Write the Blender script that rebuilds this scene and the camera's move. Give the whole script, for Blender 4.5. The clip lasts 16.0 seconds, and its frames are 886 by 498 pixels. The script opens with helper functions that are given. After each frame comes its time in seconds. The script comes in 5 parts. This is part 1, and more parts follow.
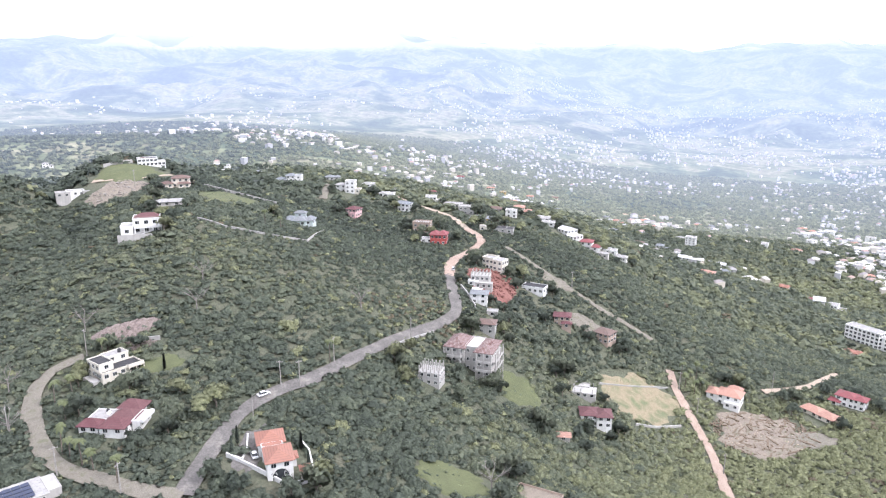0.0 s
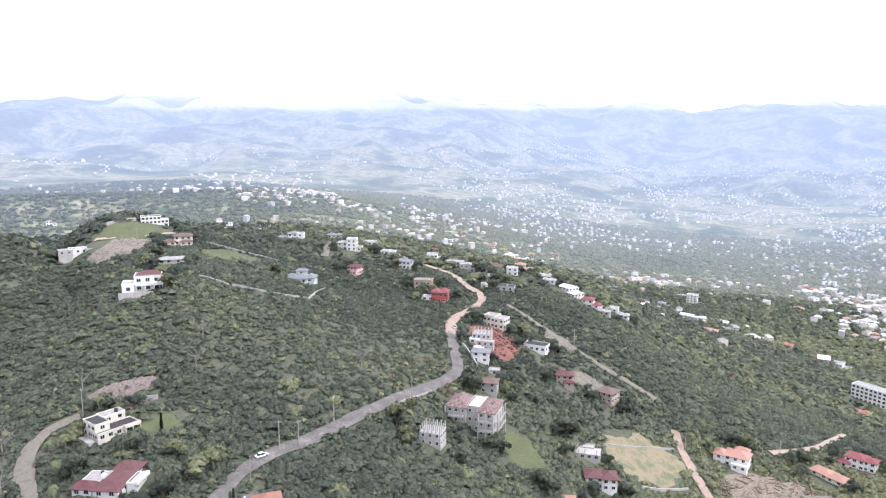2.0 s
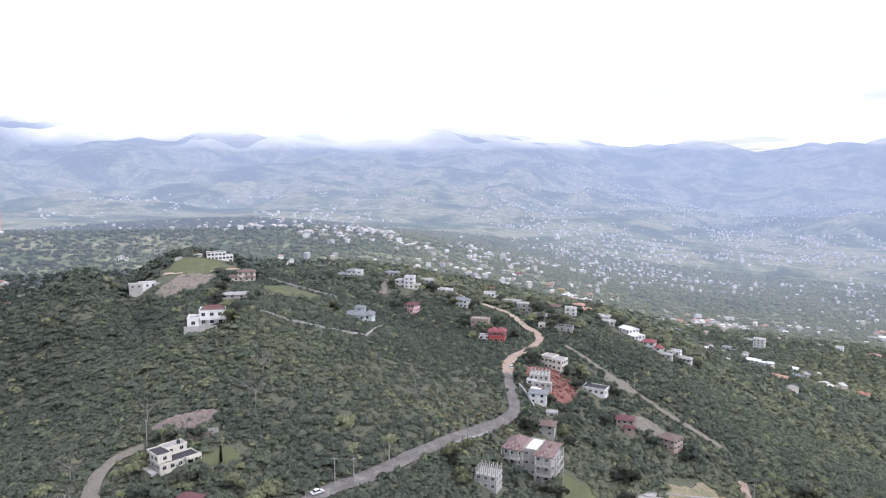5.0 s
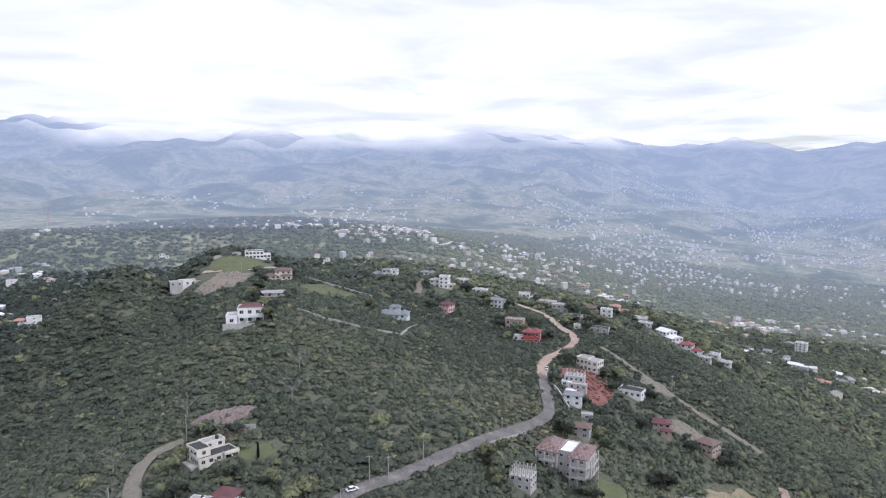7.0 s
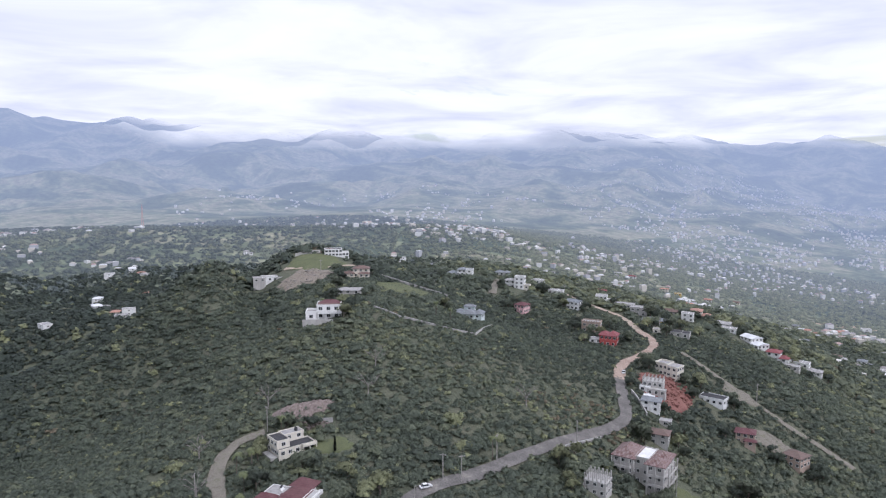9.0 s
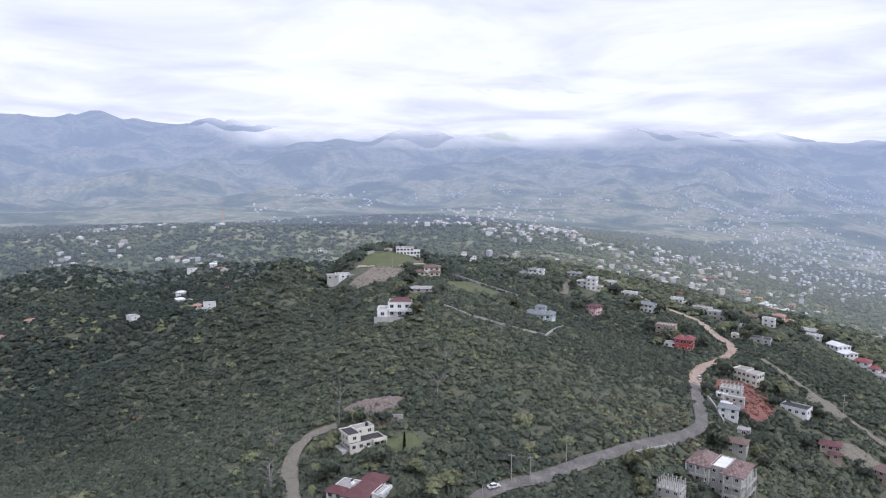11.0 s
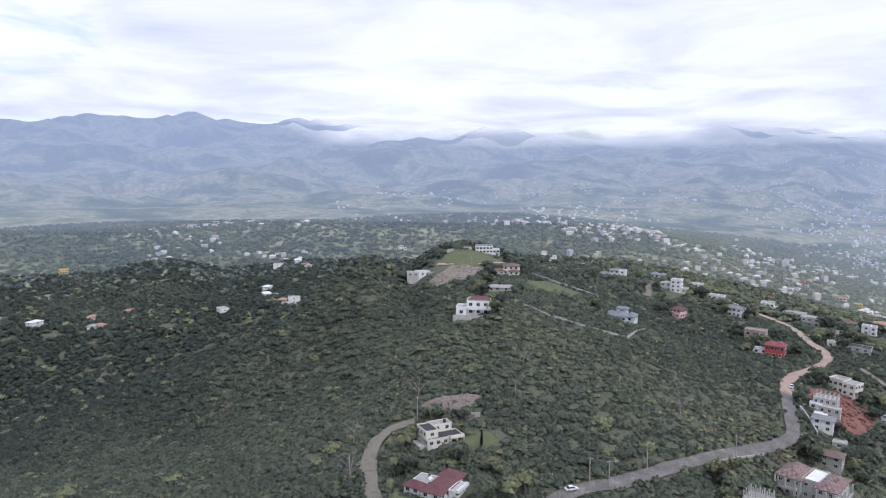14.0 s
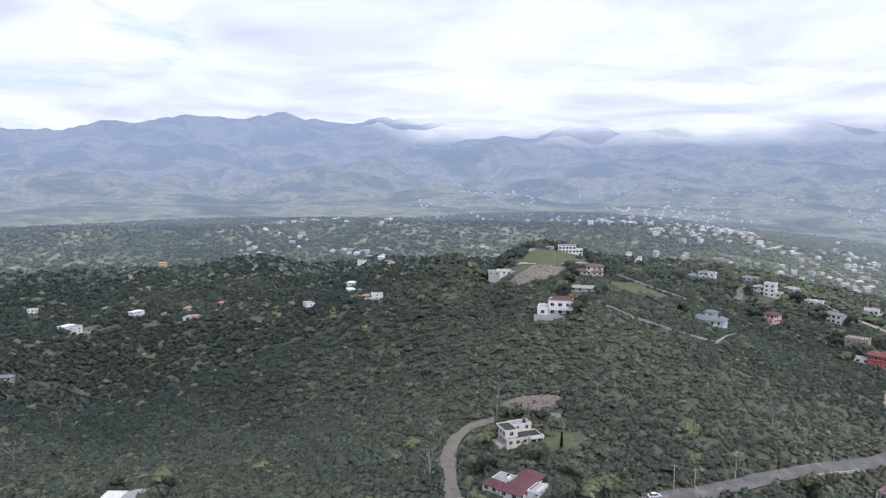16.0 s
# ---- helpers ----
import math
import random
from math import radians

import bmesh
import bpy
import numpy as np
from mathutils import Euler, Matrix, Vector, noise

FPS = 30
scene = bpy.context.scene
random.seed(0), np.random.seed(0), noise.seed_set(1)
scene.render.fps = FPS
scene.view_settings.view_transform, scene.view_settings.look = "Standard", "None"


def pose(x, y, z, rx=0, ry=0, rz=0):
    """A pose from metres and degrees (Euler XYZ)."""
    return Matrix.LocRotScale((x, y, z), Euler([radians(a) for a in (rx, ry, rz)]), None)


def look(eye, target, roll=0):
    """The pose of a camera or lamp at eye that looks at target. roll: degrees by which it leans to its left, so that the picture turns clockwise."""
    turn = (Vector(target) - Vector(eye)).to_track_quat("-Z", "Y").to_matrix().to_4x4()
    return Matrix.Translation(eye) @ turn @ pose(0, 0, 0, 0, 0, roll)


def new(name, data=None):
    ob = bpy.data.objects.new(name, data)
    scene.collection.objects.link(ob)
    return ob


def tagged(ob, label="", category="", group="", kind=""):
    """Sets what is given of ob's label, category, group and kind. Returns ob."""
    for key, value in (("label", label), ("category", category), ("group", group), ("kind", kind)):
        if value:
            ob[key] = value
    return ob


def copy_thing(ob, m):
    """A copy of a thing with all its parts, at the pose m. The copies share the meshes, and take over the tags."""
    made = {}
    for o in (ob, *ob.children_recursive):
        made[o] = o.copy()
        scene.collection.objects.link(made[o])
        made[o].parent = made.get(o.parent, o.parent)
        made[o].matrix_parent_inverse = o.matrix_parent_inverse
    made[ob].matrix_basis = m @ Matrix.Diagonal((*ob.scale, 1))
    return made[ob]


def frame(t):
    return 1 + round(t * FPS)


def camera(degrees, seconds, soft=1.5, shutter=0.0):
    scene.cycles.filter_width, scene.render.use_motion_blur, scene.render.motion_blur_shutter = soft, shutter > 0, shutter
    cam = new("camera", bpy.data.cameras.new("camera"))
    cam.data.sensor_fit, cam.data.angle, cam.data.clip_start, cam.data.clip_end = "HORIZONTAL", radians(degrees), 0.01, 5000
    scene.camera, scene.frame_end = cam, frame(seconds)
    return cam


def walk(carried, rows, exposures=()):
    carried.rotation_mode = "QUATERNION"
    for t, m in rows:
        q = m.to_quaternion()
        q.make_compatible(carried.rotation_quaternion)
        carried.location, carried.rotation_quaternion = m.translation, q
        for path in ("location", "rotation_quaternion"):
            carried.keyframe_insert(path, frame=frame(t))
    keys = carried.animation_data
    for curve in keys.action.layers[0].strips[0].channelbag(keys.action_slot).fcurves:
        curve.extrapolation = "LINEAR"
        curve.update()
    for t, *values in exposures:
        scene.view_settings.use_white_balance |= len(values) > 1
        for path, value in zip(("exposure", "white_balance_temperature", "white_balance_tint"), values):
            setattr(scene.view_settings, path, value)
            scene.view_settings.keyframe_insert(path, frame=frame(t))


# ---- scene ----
# A still bird's-eye view from a hovering drone over a wooded hill suburb; heights are relative to a datum 135 m below it.
cam = camera(64.36, 16.0, soft=1.2)
EYE = 135.0
PATH = [
    (0.0, pose(0.12, 0.33, 134.93, 75.708, 0, -2.200)),
    (0.5, pose(0.03, 0.31, 134.96, 76.962, 0, -2.156)),
    (1.0, pose(-0.06, 0.28, 134.99, 78.217, 0, -2.161)),
    (1.5, pose(-0.14, 0.25, 135.02, 79.438, 0, -2.189)),
    (2.0, pose(-0.22, 0.22, 135.04, 80.390, 0, -2.151)),
    (2.5, pose(-0.29, 0.19, 135.07, 81.409, 0, -1.890)),
    (3.0, pose(-0.36, 0.15, 135.09, 81.995, 0, -1.194)),
    (3.5, pose(-0.43, 0.12, 135.12, 82.517, 0, -0.236)),
    (4.0, pose(-0.49, 0.08, 135.14, 82.989, 0, 0.615)),
    (4.5, pose(-0.56, 0.04, 135.16, 83.440, 0, 1.487)),
    (5.0, pose(-0.61, -0.01, 135.18, 83.517, 0, 2.513)),
    (7.5, pose(-0.85, -0.25, 135.28, 83.503, 0, 6.565)),
    (8.0, pose(-0.88, -0.31, 135.30, 83.508, 0, 8.223)),
    (8.5, pose(-0.92, -0.36, 135.31, 83.493, 0, 9.887)),
    (9.0, pose(-0.94, -0.42, 135.33, 83.481, 0, 11.518)),
    (9.5, pose(-0.97, -0.49, 135.35, 83.467, 0, 13.086)),
    (10.0, pose(-0.99, -0.55, 135.36, 83.460, 0, 14.610)),
    (12.5, pose(-1.05, -0.90, 135.42, 83.356, 0, 20.643)),
    (13.0, pose(-1.05, -0.98, 135.43, 83.338, 0, 21.743)),
    (13.5, pose(-1.05, -1.05, 135.44, 83.317, 0, 22.947)),
    (14.0, pose(-1.04, -1.13, 135.45, 83.303, 0, 23.769)),
    (14.5, pose(-1.03, -1.22, 135.46, 83.272, 0, 24.871)),
    (15.0, pose(-1.02, -1.30, 135.46, 83.224, 0, 27.264)),
    (15.5, pose(-1.01, -1.39, 135.47, 83.244, 0, 28.720)),
    (16.0, pose(-0.99, -1.48, 135.48, 83.194, 0, 30.442)),
]
walk(cam, PATH, exposures=[(0.0, 1.29, 6000, 18), (1.0, 1.24, 6000, 18), (2.0, 1.11, 6000, 18), (3.0, 0.95, 6000, 18), (4.0, 0.77, 5950, 18), (5.0, 0.63, 5900, 18), (7.5, 0.33, 5800, 18), (9.0, 0.26, 5800, 18), (16.0, 0.26, 5750, 16)])

# ---- light ----
SUN_EL, SUN_ROT = radians(48), radians(115)
world = bpy.data.worlds.new("sky")
scene.world = world
world.use_nodes = True


def nd(tree, kind, **kw):
    n = tree.nodes.new(kind)
    for k, v in kw.items():
        if k == "op":
            n.operation = v
        elif k == "blend":
            n.blend_type = v
        elif k == "dtype":
            n.data_type = v
        else:
            n.inputs[k.replace("_", " ")].default_value = v
    return n


def ramp(tree, fac, *stops):
    """A colour ramp fed by fac, with (position, colour) stops."""
    r = tree.nodes.new("ShaderNodeValToRGB")
    el = r.color_ramp.elements
    while len(el) < len(stops):
        el.new(0.5)
    for e, (p, c) in zip(el, stops):
        e.position, e.color = p, (*c, 1) if len(c) == 3 else c
    tree.links.new(fac, r.inputs[0])
    return r.outputs[0]


def mathn(tree, op, a, b=None, c=None):
    n = tree.nodes.new("ShaderNodeMath")
    n.operation = op
    for i, v in enumerate((a, b, c)):
        if v is None:
            continue
        if isinstance(v, (int, float)):
            n.inputs[i].default_value = v
        else:
            tree.links.new(v, n.inputs[i])
    return n.outputs[0]


def mixc(tree, fac, a, b, blend="MIX"):
    n = tree.nodes.new("ShaderNodeMix")
    n.data_type, n.blend_type = "RGBA", blend
    for sock, v in ((n.inputs[0], fac), (n.inputs[6], a), (n.inputs[7], b)):
        if isinstance(v, (int, float)):
            sock.default_value = v
        elif isinstance(v, tuple):
            sock.default_value = (*v, 1) if len(v) == 3 else v
        else:
            tree.links.new(v, sock)
    return n.outputs[2]


def noise_tex(tree, vec, scale, detail=4, rough=0.6, dist=0.0):
    n = tree.nodes.new("ShaderNodeTexNoise")
    n.inputs["Scale"].default_value, n.inputs["Detail"].default_value = scale, detail
    n.inputs["Roughness"].default_value, n.inputs["Distortion"].default_value = rough, dist
    if vec is not None:
        tree.links.new(vec, n.inputs["Vector"])
    return n.outputs[0]


def build_sky():
    t = world.node_tree
    t.nodes.clear()
    out, bg = t.nodes.new("ShaderNodeOutputWorld"), t.nodes.new("ShaderNodeBackground")
    sky = t.nodes.new("ShaderNodeTexSky")
    sky.sky_type, sky.sun_disc, sky.sun_elevation, sky.sun_rotation = "NISHITA", False, SUN_EL, SUN_ROT
    blue = nd(t, "ShaderNodeVectorMath", op="SCALE", Scale=0.11)
    t.links.new(sky.outputs[0], blue.inputs[0])
    co = t.nodes.new("ShaderNodeTexCoord")
    sep = t.nodes.new("ShaderNodeSeparateXYZ")
    t.links.new(co.outputs["Generated"], sep.inputs[0])
    zz = mathn(t, "ADD", mathn(t, "MAXIMUM", sep.outputs[2], 0.0), 0.09)
    comb = t.nodes.new("ShaderNodeCombineXYZ")
    t.links.new(mathn(t, "DIVIDE", sep.outputs[0], zz), comb.inputs[0])
    t.links.new(mathn(t, "DIVIDE", sep.outputs[1], zz), comb.inputs[1])
    big = noise_tex(t, comb.outputs[0], 0.75, 5, 0.55, 0.4)
    cloud = ramp(t, big, (0.28, (0.56, 0.585, 0.64)), (0.42, (0.70, 0.715, 0.755)), (0.54, (0.83, 0.84, 0.855)), (0.70, (0.91, 0.91, 0.91)))
    gap = ramp(t, noise_tex(t, comb.outputs[0], 0.42, 6, 0.6, 0.8), (0.60, (0, 0, 0)), (0.68, (0.75, 0.75, 0.75)))
    col = mixc(t, gap, cloud, blue.outputs[0])
    t.links.new(col, bg.inputs[0])
    t.links.new(bg.outputs[0], out.inputs[0])
    return bg


build_sky()
sun = new("sun", bpy.data.lights.new("sun", "SUN"))
sun.data.energy, sun.data.angle, sun.data.color = 1.5, radians(20), (1.0, 0.96, 0.9)
_d = Vector((math.sin(SUN_ROT) * math.cos(SUN_EL), math.cos(SUN_ROT) * math.cos(SUN_EL), math.sin(SUN_EL)))
sun.matrix_world = look(_d * 300 + Vector((0, 0, 200)), (0, 0, 200))


# ---- materials ----
def material(name, rough=0.85, metal=0.0):
    m = bpy.data.materials.new(name)
    m.use_nodes = True
    b = m.node_tree.nodes["Principled BSDF"]
    b.inputs["Roughness"].default_value, b.inputs["Metallic"].default_value = rough, metal
    b.inputs["Specular IOR Level"].default_value = 0.3
    return m, m.node_tree, b


def position(t):
    return t.nodes.new("ShaderNodeNewGeometry").outputs["Position"]


def bump(t, b, height, strength, dist):
    n = nd(t, "ShaderNodeBump", Strength=strength, Distance=dist)
    t.links.new(height, n.inputs["Height"])
    t.links.new(n.outputs[0], b.inputs["Normal"])


def painted(name, col, stain=(0.32, 0.30, 0.27), amount=0.35, rough=0.8):
    """Rendered or painted masonry, with blotches and streaks of weathering."""
    m, t, b = material(name, rough)
    p = position(t)
    st = nd(t, "ShaderNodeVectorMath", op="MULTIPLY")
    t.links.new(p, st.inputs[0])
    st.inputs[1].default_value = (1.0, 1.0, 0.16)
    streak = ramp(t, noise_tex(t, st.outputs[0], 1.3, 5, 0.7), (0.48, (0, 0, 0)), (0.75, (1, 1, 1)))
    blot = ramp(t, noise_tex(t, p, 0.35, 4), (0.35, (0.86, 0.86, 0.86)), (0.7, (1.06, 1.06, 1.06)))
    c = mixc(t, 1.0, (*col, 1), blot, "MULTIPLY")
    c = mixc(t, mathn(t, "MULTIPLY", streak, amount), c, stain)
    t.links.new(c, b.inputs["Base Color"])
    bump(t, b, noise_tex(t, p, 6, 3), 0.25, 0.03)
    return m


def tiled_roof(name, col, col2, course=0.35):
    """Clay or concrete tile: dark courses along the slope, patchy weathering."""
    m, t, b = material(name, 0.75)
    p = position(t)
    sep = t.nodes.new("ShaderNodeSeparateXYZ")
    t.links.new(p, sep.inputs[0])
    row = mathn(t, "FRACT", mathn(t, "DIVIDE", sep.outputs[2], course))
    dark = ramp(t, row, (0.0, (0.62, 0.62, 0.62)), (0.25, (1, 1, 1)), (1.0, (1, 1, 1)))
    info = t.nodes.new("ShaderNodeObjectInfo")
    c = mixc(t, ramp(t, noise_tex(t, p, 0.8, 6, 0.7), (0.35, (0, 0, 0)), (0.68, (1, 1, 1))), (*col, 1), (*col2, 1))
    c = mixc(t, 1.0, c, dark, "MULTIPLY")
    c = mixc(t, mathn(t, "MULTIPLY", info.outputs["Random"], 0.15), c, (0.2, 0.17, 0.15))
    t.links.new(c, b.inputs["Base Color"])
    bump(t, b, row, 0.5, 0.06)
    return m


def chevron_roof(name):
    m, t, b = material(name, 0.75)
    p = position(t)
    sep = t.nodes.new("ShaderNodeSeparateXYZ")
    t.links.new(p, sep.inputs[0])
    zig = mathn(t, "PINGPONG", mathn(t, "ADD", sep.outputs[0], sep.outputs[1]), 0.9)
    row = mathn(t, "FRACT", mathn(t, "DIVIDE", mathn(t, "ADD", sep.outputs[2], mathn(t, "MULTIPLY", zig, 0.5)), 0.5))
    c = ramp(t, row, (0.0, (0.10, 0.05, 0.045)), (0.5, (0.18, 0.105, 0.095)), (0.62, (0.31, 0.25, 0.235)), (0.85, (0.22, 0.155, 0.145)), (1.0, (0.10, 0.05, 0.045)))
    c = mixc(t, ramp(t, noise_tex(t, p, 0.5, 5), (0.4, (0, 0, 0)), (0.7, (0.5, 0.5, 0.5))), c, (0.3, 0.25, 0.24))
    t.links.new(c, b.inputs["Base Color"])
    bump(t, b, row, 0.4, 0.06)
    return m


def mottled(name, stops, scale, rough=0.95, fine=4.0, bumpy=0.5, bdist=0.3, detail=8):
    """Ground, rock or road: a ramp of colours over broad noise, broken up by fine noise."""
    m, t, b = material(name, rough)
    p = position(t)
    c = ramp(t, noise_tex(t, p, scale, detail, 0.62, 0.3), *stops)
    g = ramp(t, noise_tex(t, p, fine, 5, 0.7), (0.3, (0.6, 0.6, 0.6)), (0.7, (1.25, 1.25, 1.25)))
    c = mixc(t, 1.0, c, g, "MULTIPLY")
    t.links.new(c, b.inputs["Base Color"])
    bump(t, b, noise_tex(t, p, fine, 5, 0.7), bumpy, bdist)
    return m


def foliage(name, dark, mid, light, dry=(0.13, 0.11, 0.05)):
    """Leaves: the tone of each tree comes from its own value, that of each spray from its island."""
    m, t, b = material(name, 0.6)
    at = t.nodes.new("ShaderNodeAttribute")
    at.attribute_name = "tone"
    geo = t.nodes.new("ShaderNodeNewGeometry")
    c = ramp(t, at.outputs["Fac"], (0.0, dark), (0.5, mid), (0.86, light), (0.94, dry), (1.0, dry))
    v = ramp(t, geo.outputs["Random Per Island"], (0.0, (0.82, 0.82, 0.82)), (0.6, (1.0, 1.0, 1.0)), (1.0, (1.25, 1.24, 1.18)))
    c = mixc(t, 1.0, c, v, "MULTIPLY")
    # leaf clusters within a spray
    g = ramp(t, noise_tex(t, geo.outputs["Position"], 2.2, 3, 0.7), (0.32, (0.74, 0.76, 0.78)), (0.5, (1.0, 1.0, 1.0)), (0.68, (1.32, 1.28, 1.18)))
    c = mixc(t, 1.0, c, g, "MULTIPLY")
    t.links.new(c, b.inputs["Base Color"])
    b.inputs["Specular IOR Level"].default_value = 0.2
    # sprays are shaded partly by the roundness of their crown
    ow = t.nodes.new("ShaderNodeAttribute")
    ow.attribute_name = "outward"
    sc = nd(t, "ShaderNodeVectorMath", op="SCALE", Scale=4.0)
    t.links.new(ow.outputs["Vector"], sc.inputs[0])
    ad = nd(t, "ShaderNodeVectorMath", op="ADD")
    t.links.new(sc.outputs[0], ad.inputs[0])
    t.links.new(geo.outputs["Normal"], ad.inputs[1])
    nm = nd(t, "ShaderNodeVectorMath", op="NORMALIZE")
    t.links.new(ad.outputs[0], nm.inputs[0])
    t.links.new(nm.outputs[0], b.inputs["Normal"])
    # thin leaves let light through
    tl, mx = t.nodes.new("ShaderNodeBsdfTranslucent"), t.nodes.new("ShaderNodeMixShader")
    t.links.new(c, tl.inputs[0])
    mx.inputs[0].default_value = 0.38
    t.links.new(b.outputs[0], mx.inputs[1])
    t.links.new(tl.outputs[0], mx.inputs[2])
    t.links.new(mx.outputs[0], t.nodes["Material Output"].inputs[0])
    return m


def far_land(name, stops, scale, fine):
    """Land in the far distance, with the haze of moist air mixed in as glow."""
    m, t, b = material(name, 1.0)
    p = position(t)
    c = ramp(t, noise_tex(t, p, scale, 9, 0.65, 0.5), *stops)
    g = ramp(t, noise_tex(t, p, fine, 6, 0.75), (0.3, (0.45, 0.45, 0.45)), (0.7, (1.4, 1.4, 1.4)))
    c = mixc(t, 1.0, c, g, "MULTIPLY")
    t.links.new(c, b.inputs["Base Color"])
    haze_glow(m, t, b)
    # the summits fade to transparent with height, standing in for the cloud base
    sep = t.nodes.new("ShaderNodeSeparateXYZ")
    t.links.new(p, sep.inputs[0])
    edge = mathn(t, "ADD", sep.outputs[2], mathn(t, "MULTIPLY", noise_tex(t, p, 0.0016, 4), 110.0))
    edge = mathn(t, "SUBTRACT", edge, mathn(t, "MULTIPLY", mathn(t, "MAXIMUM", mathn(t, "SUBTRACT", -2300.0, sep.outputs[0]), 0.0), 0.3))
    gone = ramp(t, mathn(t, "DIVIDE", edge, 500.0), (0.60, (0, 0, 0)), (0.84, (1, 1, 1)))
    mx, tr, out = t.nodes.new("ShaderNodeMixShader"), t.nodes.new("ShaderNodeBsdfTransparent"), t.nodes["Material Output"]
    last = out.inputs[0].links[0].from_socket
    t.links.new(gone, mx.inputs[0])
    t.links.new(last, mx.inputs[1])
    t.links.new(tr.outputs[0], mx.inputs[2])
    t.links.new(mx.outputs[0], out.inputs[0])
    return m


# emission colour of the painted haze
HAZE_COL = (0.345, 0.412, 0.565)


def haze_glow(m, t, b, start=700.0, reach=2900.0):
    """Painted haze: blue emission mixed into the material, growing with distance from the hill."""
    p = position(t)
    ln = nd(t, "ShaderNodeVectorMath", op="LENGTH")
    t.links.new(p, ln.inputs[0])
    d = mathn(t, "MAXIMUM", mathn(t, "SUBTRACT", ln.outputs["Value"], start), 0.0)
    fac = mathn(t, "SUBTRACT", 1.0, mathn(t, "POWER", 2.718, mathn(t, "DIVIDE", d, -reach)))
    em = nd(t, "ShaderNodeEmission", Strength=1.0, Color=(*HAZE_COL, 1))
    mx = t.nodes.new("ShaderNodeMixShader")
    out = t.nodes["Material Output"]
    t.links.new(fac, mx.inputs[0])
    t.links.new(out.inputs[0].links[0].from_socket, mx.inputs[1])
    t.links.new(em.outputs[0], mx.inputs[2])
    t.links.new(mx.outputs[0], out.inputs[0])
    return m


M_WHITE = painted("white_paint", (0.78, 0.78, 0.76))
M_CREAM = painted("cream_paint", (0.70, 0.66, 0.57))
M_PEACH = painted("peach_paint", (0.74, 0.67, 0.57))
M_PINK = painted("pink_paint", (0.66, 0.42, 0.42))
M_RED = painted("red_paint", (0.42, 0.09, 0.08), amount=0.2)
M_YELLOW = painted("yellow_paint", (0.66, 0.48, 0.16))
M_BROWN = painted("brown_stucco", (0.42, 0.33, 0.27))
M_GREY = painted("bare_concrete", (0.44, 0.43, 0.41), (0.22, 0.21, 0.19), 0.5)
M_PALE = painted("pale_concrete", (0.48, 0.465, 0.44), (0.26, 0.245, 0.23), 0.55)
M_BLUEGREEN = painted("pale_teal_paint", (0.60, 0.67, 0.66))
M_ORANGE_TILE = tiled_roof("orange_clay_tile", (0.36, 0.165, 0.12), (0.29, 0.145, 0.11))
M_MAROON_TILE = tiled_roof("maroon_tile", (0.115, 0.04, 0.048), (0.16, 0.075, 0.08))
M_RED_TILE = tiled_roof("red_tile", (0.27, 0.065, 0.075), (0.22, 0.08, 0.085))
M_GREY_TILE = tiled_roof("slate_grey_tile", (0.17, 0.19, 0.21), (0.27, 0.29, 0.30))
M_BROWN_TILE = tiled_roof("brown_tile", (0.20, 0.13, 0.11), (0.13, 0.10, 0.09))
M_PINK_TILE = tiled_roof("faded_pink_tile", (0.46, 0.27, 0.21), (0.40, 0.22, 0.17))
M_BLUE_ROOF = tiled_roof("blue_metal_roof", (0.10, 0.22, 0.42), (0.14, 0.26, 0.42))
M_CHEVRON = chevron_roof("chevron_shingle")
M_ROOFTOP = painted("weathered_roof_slab", (0.38, 0.37, 0.36), (0.12, 0.12, 0.12), 0.75)
M_BLACKROOF = painted("bitumen_roof", (0.05, 0.05, 0.055), (0.16, 0.16, 0.16), 0.4)
M_GLASS, _t, _b = material("dark_window_glass", 0.08)
_b.inputs["Base Color"].default_value = (0.025, 0.03, 0.035, 1)
_b.inputs["Specular IOR Level"].default_value = 0.6
M_FRAME = painted("window_frame_white", (0.7, 0.7, 0.68), amount=0.15)
M_WHITEROOF = painted("white_metal_roof", (0.74, 0.75, 0.76), amount=0.2, rough=0.5)
M_PANEL, _t, _b = material("solar_panel_glass", 0.15)
_b.inputs["Base Color"].default_value = (0.03, 0.04, 0.08, 1)
M_WOOD = mottled("weathered_wood", [(0.3, (0.14, 0.10, 0.07)), (0.7, (0.26, 0.21, 0.16))], 1.5)
M_BARK = mottled("bark", [(0.3, (0.10, 0.08, 0.06)), (0.7, (0.24, 0.21, 0.18))], 1.5)
M_ROAD = mottled("worn_asphalt", [(0.3, (0.12, 0.113, 0.105)), (0.55, (0.17, 0.16, 0.15)), (0.75, (0.27, 0.25, 0.22))], 0.18, 0.9, 1.5, 0.3, 0.05)
M_VERGE = mottled("dusty_verge", [(0.3, (0.15, 0.14, 0.11)), (0.5, (0.23, 0.21, 0.175)), (0.7, (0.14, 0.145, 0.09))], 0.3)
M_DIRT = mottled("pale_dirt_track", [(0.3, (0.34, 0.28, 0.22)), (0.6, (0.46, 0.38, 0.30)), (0.8, (0.30, 0.26, 0.19))], 0.25)
M_PINKDIRT = mottled("pink_marl_track", [(0.3, (0.34, 0.25, 0.20)), (0.6, (0.42, 0.33, 0.27)), (0.8, (0.30, 0.24, 0.19))], 0.25)
M_REDEARTH = mottled("red_earth", [(0.3, (0.20, 0.09, 0.075)), (0.6, (0.26, 0.13, 0.11)), (0.8, (0.19, 0.125, 0.105))], 0.25)
